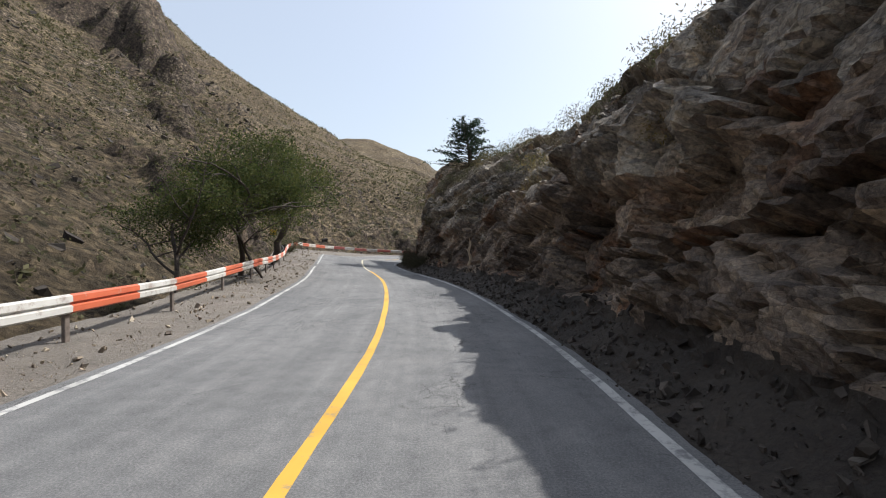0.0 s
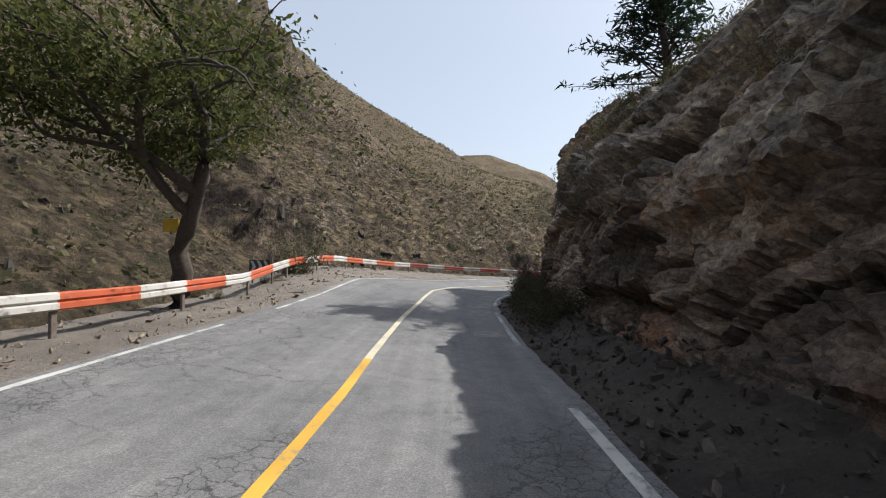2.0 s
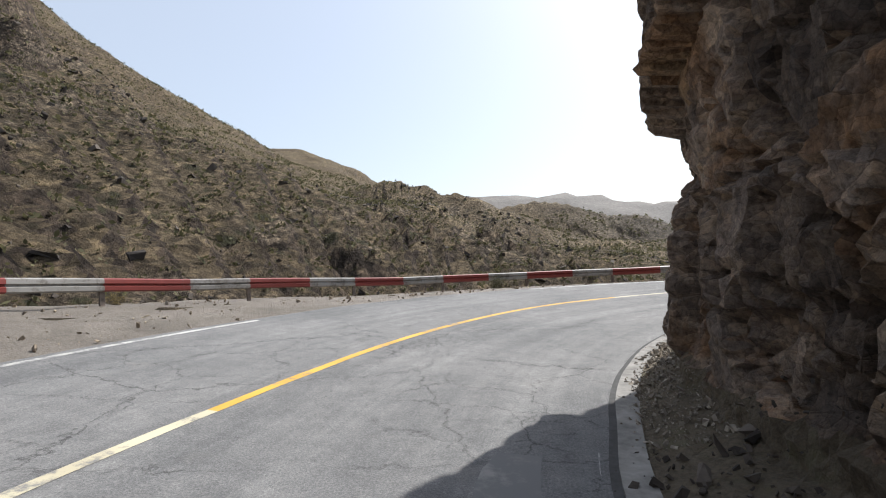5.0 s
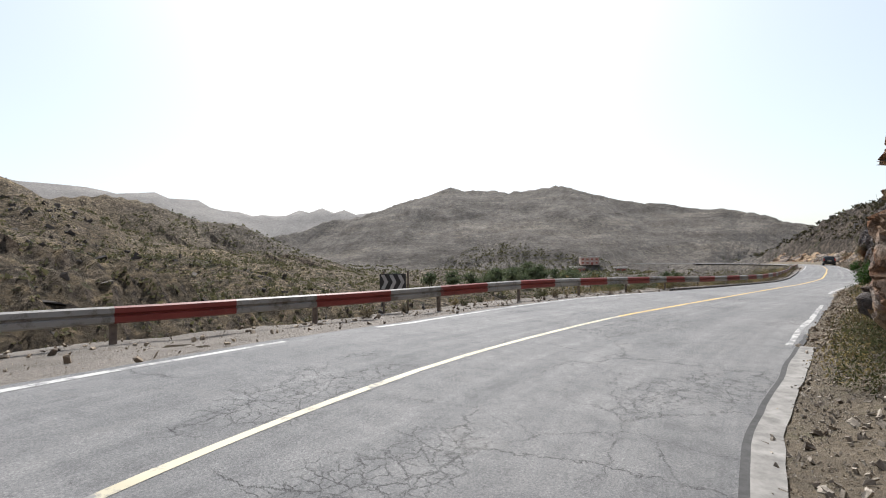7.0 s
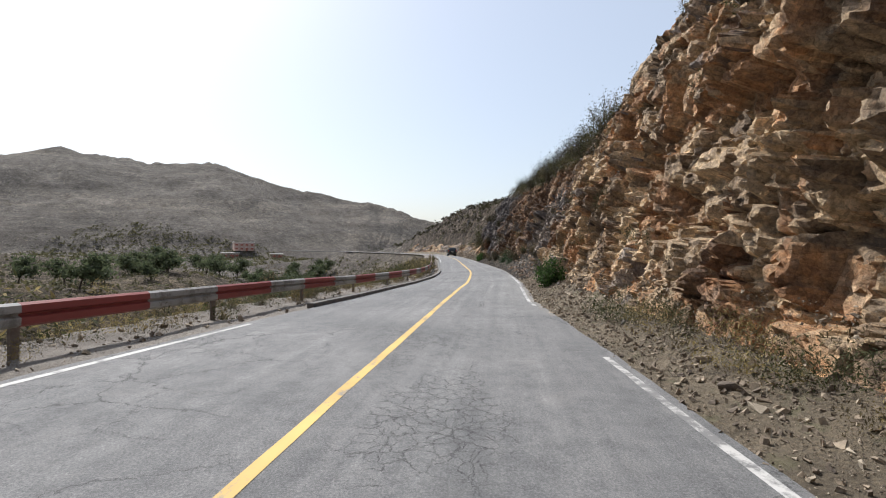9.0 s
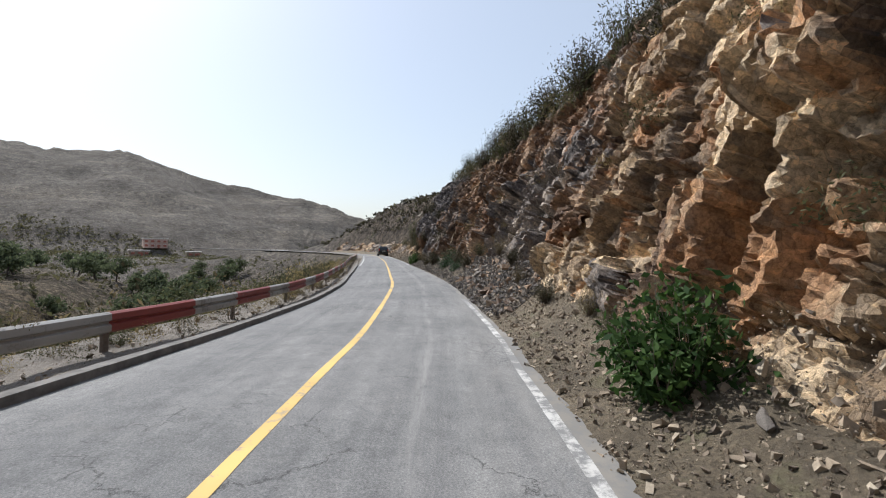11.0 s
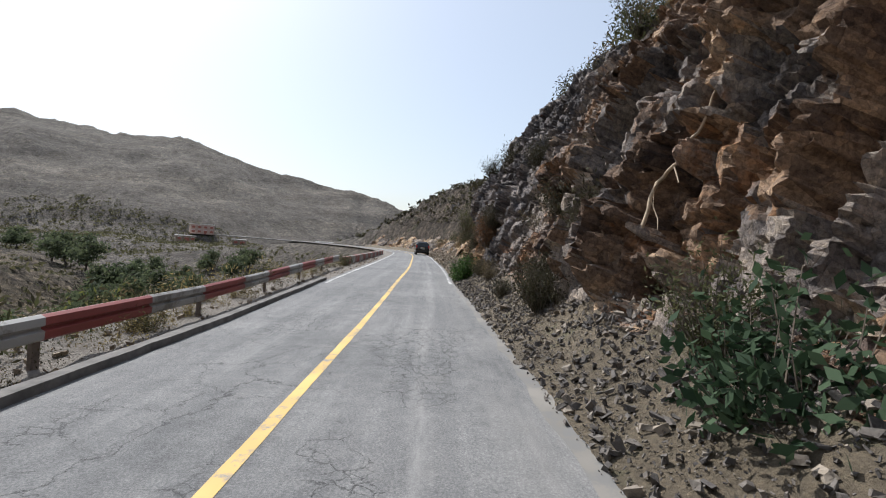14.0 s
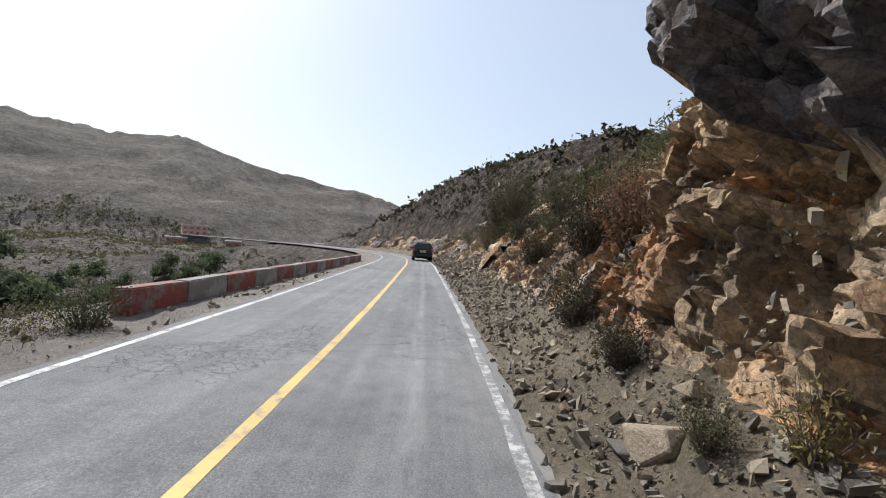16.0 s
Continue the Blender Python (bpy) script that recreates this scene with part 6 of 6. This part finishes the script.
# ---- made things ----
MAT["car_black"] = plain("black_car_paint", (0.008, 0.010, 0.012), 0.18, 0.0, 0.1, 3.0)
MAT["car_glass"] = plain("tinted_car_glass", (0.012, 0.014, 0.016), 0.06, 0.0, 0.05, 3.0)
MAT["tyre"] = plain("tyre_rubber", (0.018, 0.018, 0.018), 0.9, 0, 0.2, 12.0)
MAT["alloy"] = plain("grey_alloy", (0.35, 0.35, 0.36), 0.35, 0.9, 0.1, 6.0)
MAT["lamp_red"] = plain("red_lamp_glass", (0.45, 0.03, 0.025), 0.2, 0, 0.1, 6.0)
MAT["plate"] = plain("pale_number_plate", (0.6, 0.6, 0.56), 0.5, 0, 0.1, 20.0)
MAT["dark_plastic"] = plain("black_plastic", (0.02, 0.02, 0.021), 0.6, 0, 0.2, 10.0)
MAT["chrome"] = plain("bright_trim", (0.6, 0.6, 0.6), 0.2, 1.0, 0.05, 6.0)
MAT["sign_black"] = plain("faded_black_sign", (0.03, 0.03, 0.032), 0.6, 0, 0.3, 6.0)
MAT["sign_grey"] = plain("faded_white_chevron", (0.42, 0.42, 0.42), 0.6, 0, 0.2, 6.0)
MAT["sign_yellow"] = plain("faded_yellow_board", (0.50, 0.33, 0.02), 0.6, 0, 0.2, 8.0)
MAT["house_wall"] = plain("pink_render", (0.42, 0.30, 0.25), 0.9, 0, 0.25, 0.6)
MAT["house_white"] = plain("whitewashed_trim", (0.62, 0.58, 0.54), 0.9, 0, 0.15, 0.8)
MAT["house_red"] = plain("red_brown_shutters", (0.30, 0.10, 0.07), 0.8, 0, 0.2, 0.8)
MAT["mud_wall"] = plain("earth_wall", (0.25, 0.19, 0.14), 0.95, 0, 0.3, 0.5)
MAT["parapet_red"] = paint("peeling_red_wall_paint", (0.24, 0.06, 0.045), (0.20, 0.175, 0.15), 0.47, 0.9, 3.0)
MAT["parapet_white"] = paint("peeling_white_wall_paint", (0.32, 0.305, 0.28), (0.19, 0.17, 0.15), 0.52, 0.9, 3.0)


def block(size, at=(0, 0, 0), bevel=0.0, segments=2):
    bm = bmesh.new()
    bmesh.ops.create_cube(bm, size=1)
    bmesh.ops.scale(bm, vec=size, verts=bm.verts)
    bmesh.ops.translate(bm, vec=at, verts=bm.verts)
    if bevel:
        bmesh.ops.bevel(bm, geom=bm.edges[:], offset=bevel, segments=segments, affect="EDGES")
    return bm


def drum(radius, width, at, segments=24, bevel=0.02):
    bm = bmesh.new()
    bmesh.ops.create_cone(bm, cap_ends=True, segments=segments, radius1=radius, radius2=radius, depth=width)
    bmesh.ops.bevel(bm, geom=[e for e in bm.edges if len(e.link_faces) == 2 and any(len(f.verts) > 4 for f in e.link_faces)], offset=bevel, segments=2, affect="EDGES")
    bmesh.ops.rotate(bm, cent=(0, 0, 0), matrix=Matrix.Rotation(radians(90), 3, "X"), verts=bm.verts)
    bmesh.ops.translate(bm, vec=at, verts=bm.verts)
    return bm


def loft(sections, close=True):
    """A hull through rings of equally many points."""
    bm = bmesh.new()
    rings = [[bm.verts.new(p) for p in ring] for ring in sections]
    k = len(rings[0])
    for a, b in zip(rings, rings[1:]):
        for i in range(k):
            bm.faces.new((a[i], a[(i + 1) % k], b[(i + 1) % k], b[i]))
    if close:
        bm.faces.new(rings[0][::-1])
        bm.faces.new(rings[-1])
    bmesh.ops.recalc_face_normals(bm, faces=bm.faces)
    return bm


def car_ring(x, lo, hi, half, top_half, round_=0.12):
    """Cross-section of a car body at x: sill to shoulder or roof."""
    mid = lo + (hi - lo) * 0.55
    pts = [(half - round_, lo), (half, lo + round_), (half + 0.015, mid), (top_half + round_ * 0.3, hi - round_), (top_half - round_, hi)]
    return [(x, y, z) for y, z in pts] + [(x, -y, z) for y, z in pts[::-1]]


def offroad_car():
    car = new("car")
    body = loft([car_ring(-2.34, 0.52, 0.95, 0.80, 0.80, 0.08), car_ring(-2.30, 0.42, 1.08, 0.89, 0.87), car_ring(-2.1, 0.36, 1.12, 0.94, 0.90), car_ring(-1.2, 0.34, 1.12, 0.945, 0.90),
                 car_ring(0.9, 0.34, 1.12, 0.945, 0.90), car_ring(1.3, 0.36, 1.14, 0.94, 0.88), car_ring(2.1, 0.40, 1.06, 0.92, 0.84), car_ring(2.38, 0.5, 0.92, 0.82, 0.76, 0.08)])
    body = part("body", body, MAT["car_black"], car)
    cabin = loft([car_ring(-2.22, 1.08, 1.16, 0.86, 0.84, 0.03), car_ring(-2.08, 1.08, 1.70, 0.88, 0.70, 0.1), car_ring(-1.8, 1.08, 1.82, 0.89, 0.69, 0.1), car_ring(-0.4, 1.08, 1.86, 0.89, 0.70, 0.1),
                  car_ring(0.35, 1.08, 1.80, 0.89, 0.68, 0.1), car_ring(1.15, 1.08, 1.14, 0.88, 0.84, 0.02)])
    part("cabin", cabin, MAT["car_black"], car)
    glass = bmesh.new()
    v = [glass.verts.new(p) for p in ((-2.235, -0.70, 1.16), (-2.235, 0.70, 1.16), (-2.115, 0.60, 1.64), (-2.115, -0.60, 1.64))]
    glass.faces.new(v)
    ext = bmesh.ops.extrude_face_region(glass, geom=glass.faces[:])
    bmesh.ops.translate(glass, vec=(0.03, 0, 0), verts=[g for g in ext["geom"] if isinstance(g, bmesh.types.BMVert)])
    part("rear_window", glass, MAT["car_glass"], car, "dark tinted rear window")
    for y in (-1, 1):
        for x0, x1 in ((-1.95, -1.15), (-1.05, -0.15), (-0.05, 0.75)):
            g = bmesh.new()
            t0, t1 = x0 + 0.06, x1 - (0.38 if x1 > 0.5 else 0.06)
            q = [g.verts.new(p) for p in ((x0, y * 0.905, 1.17), (x1, y * 0.905, 1.17), (t1, y * 0.79, 1.62), (t0, y * 0.79, 1.62))]
            g.faces.new(q)
            e = bmesh.ops.extrude_face_region(g, geom=g.faces[:])
            bmesh.ops.translate(g, vec=(0, -y * 0.03, 0), verts=[k for k in e["geom"] if isinstance(k, bmesh.types.BMVert)])
            part("side_window", g, MAT["car_glass"], car)
        part("tail_lamp", block((0.10, 0.17, 0.42), (-2.26, y * 0.83, 1.14), 0.03), MAT["lamp_red"], car, "red tail lamp")
        part("roof_rail", block((1.9, 0.05, 0.05), (-0.75, y * 0.62, 1.90), 0.02), MAT["chrome"], car, "bright roof rail")
        part("mirror", block((0.12, 0.22, 0.18), (0.62, y * 1.03, 1.20), 0.04), MAT["car_black"], car)
        for x in (-1.42, 1.42):
            wheel = part("wheel", drum(0.39, 0.25, (x, y * 0.83, 0.39), 28, 0.04), MAT["tyre"], car, "black rubber tyre")
            part("rim", drum(0.25, 0.05, (x, y * 0.945, 0.39), 20, 0.01), MAT["alloy"], wheel, "grey alloy rim")
    part("bumper", block((0.22, 1.78, 0.26), (-2.33, 0, 0.56), 0.06), MAT["dark_plastic"], car, "black plastic rear bumper")
    part("trim", block((0.04, 0.62, 0.05), (-2.33, 0, 1.03), 0.01), MAT["chrome"], car, "bright trim bar")
    part("number_plate", block((0.02, 0.52, 0.12), (-2.345, 0, 0.90), 0.005), MAT["plate"], car, "pale plate with plain bars")
    part("number_bar", block((0.004, 0.40, 0.05), (-2.358, 0, 0.90), 0), MAT["dark_plastic"], car)
    part("exhaust_guard", block((3.9, 1.3, 0.14), (0, 0, 0.32), 0.03), MAT["dark_plastic"], car)
    return tagged(car, "black off-road car driving away along the road", "car")


car = offroad_car()
car.matrix_basis = pose(123.5, 53.25, 0.0, 0, 0, 2)


def chevron_sign(label):
    """A black board with pale chevrons on two posts."""
    sign = new("chevron_sign")
    board = part("board", block((0.80, 0.025, 0.50), (0, 0, 1.55), 0.006, 1), MAT["sign_black"], sign, "faded black board")
    for i in range(3):
        bm = bmesh.new()
        x = -0.36 + i * 0.25
        pts = [(x, 0.22), (x + 0.11, 0.22), (x + 0.22, 0.0), (x + 0.11, -0.22), (x, -0.22), (x + 0.11, 0.0)]
        f = bm.faces.new([bm.verts.new((px, -0.0165, 1.55 + pz)) for px, pz in pts])
        e = bmesh.ops.extrude_face_region(bm, geom=[f])
        bmesh.ops.translate(bm, vec=(0, 0.003, 0), verts=[g for g in e["geom"] if isinstance(g, bmesh.types.BMVert)])
        part("chevron", bm, MAT["sign_grey"], board, "pale grey chevron")
    for x in (-0.28, 0.46):
        part("post", block((0.06, 0.05, 2.3), (x, 0.04, 0.75), 0.008, 1), MAT["steel"], sign)
    return tagged(sign, label, "road sign", group="chevron signs on the bend")


s1 = chevron_sign("faded black and grey chevron sign behind the guard rail")
s1.matrix_basis = pose(-12.6, 36.95, -0.1, 0, 0, 12)
s2 = copy_thing(s1, pose(13.3, 67.1, -0.62, 0, 0, -52))
board = new("sign_board")
part("panel", block((0.42, 0.03, 0.34), (0, 0, 0), 0.006, 1), MAT["sign_yellow"], board)
part("nail_strip", block((0.05, 0.05, 0.46), (0, 0.03, 0), 0.004, 1), MAT["dark_plastic"], board)
tagged(board, "small yellow board fixed to the tree's trunk", "sign")
board.matrix_basis = pose(-11.0, 31.05, 2.5, 0, 0, 10)

# low painted wall where the guard rail ends
parapet = new("parapet_wall")
tagged(parapet, "low masonry parapet with peeling red and white paint", "wall")
for i, s0 in enumerate(np.arange(160.5, 190, 2.0)):
    a, b_ = road_point(s0, eased(RAIL, s0) + 0.1), road_point(s0 + 1.99, eased(RAIL, s0 + 2) + 0.1)
    mid, way = (a + b_) / 2, b_ - a
    bm = block((float(np.linalg.norm(way)), 0.32, 0.80), (0, 0, 0.02), 0.025, 2)
    for v in bm.verts:
        v.co += Vector((0, 0.012 * math.sin(v.co.x * 9 + i), 0.012 * math.sin(v.co.x * 5 + i * 2)))
    ob = part("block", bm, MAT["parapet_red"] if i % 2 == 0 else MAT["parapet_white"], parapet)
    ob.matrix_basis = pose(mid[0], mid[1], mid[2], 0, 0, math.degrees(math.atan2(way[1], way[0])))


# houses across the valley
def house(width, depth, height, wall, label, storeys=2, bays=4):
    h = new("house")
    part("wall", block((width, depth, height), (0, 0, height / 2 - 1.0), 0.05, 1), wall, h)
    part("roof", block((width + 0.5, depth + 0.5, 0.5), (0, 0, height - 1.0 + 0.25), 0.05, 1), MAT["house_white"], h, "flat whitewashed roof edge")
    for st in range(storeys):
        for i in range(bays):
            x = (i + 0.5) / bays * width - width / 2
            w = part("window", block((width / bays * 0.5, 0.2, 1.5), (x, -depth / 2 - 0.06, 0.9 + st * 3.0), 0.02, 1), MAT["house_red"], h, "red-brown shuttered window")
            part("frame", block((width / bays * 0.62, 0.12, 0.22), (x, -depth / 2 - 0.06, 1.8 + st * 3.0), 0.02, 1), MAT["house_white"], w)
    part("door", block((1.3, 0.22, 2.3), (width * 0.12, -depth / 2 - 0.05, 0.2), 0.02, 1), MAT["house_red"], h)
    return tagged(h, label, "house")


for w, d, ht, m, label, x, y, turn, st, bays in ((15, 9, 6.5, "house_wall", "pink two-storey house with white roof edge on the far slope", 402.5, 203, -62, 2, 4), (12, 8, 3.6, "mud_wall", "low earth-walled house on the far slope", 392, 209, -60, 1, 3),
                                                 (17, 8, 4.6, "house_wall", "long pink house beyond the low ridge", 455, 128, -70, 1, 5), (9, 7, 3.4, "mud_wall", "small earth-walled house above the terraces", 399, 176, -64, 1, 2)):
    house(w, d, ht, MAT[m], label, st, bays).matrix_basis = pose(x, y, float(land_height([x], [y])[0]), 0, 0, turn)

# valley trees
# grey-green leaves, lightened for the haze over the valley
MAT["olive"] = foliage("grey_green_tree_leaves", (0.045, 0.062, 0.032), (0.12, 0.14, 0.075), 0.45)
first = tree("valley_tree", 31, 6.0, 0.9, MAT["olive"], 800, 0.36, "grey-green tree on the valley floor", "tree", (0.05, 0.05), 0.12, 3, 3, 0.75)
first["group"] = "trees on the valley floor"
r = np.random.default_rng(91)
x, y = r.uniform(72, 170, 90), r.uniform(80, 130, 90)
ok = ~((y - 80 < (x - 130) * 0.2) & (x > 120))
x, y = x[ok][:54], y[ok][:54]
z = land_height(x, y)
for i in range(len(x)):
    m = pose(x[i], y[i], z[i] - 0.2, 0, 0, r.uniform(0, 360)) @ Matrix.Scale(r.uniform(0.5, 0.95), 4)
    if i == 0:
        first.matrix_basis = m
    else:
        ob = copy_thing(first, m)
        ob.matrix_basis = m
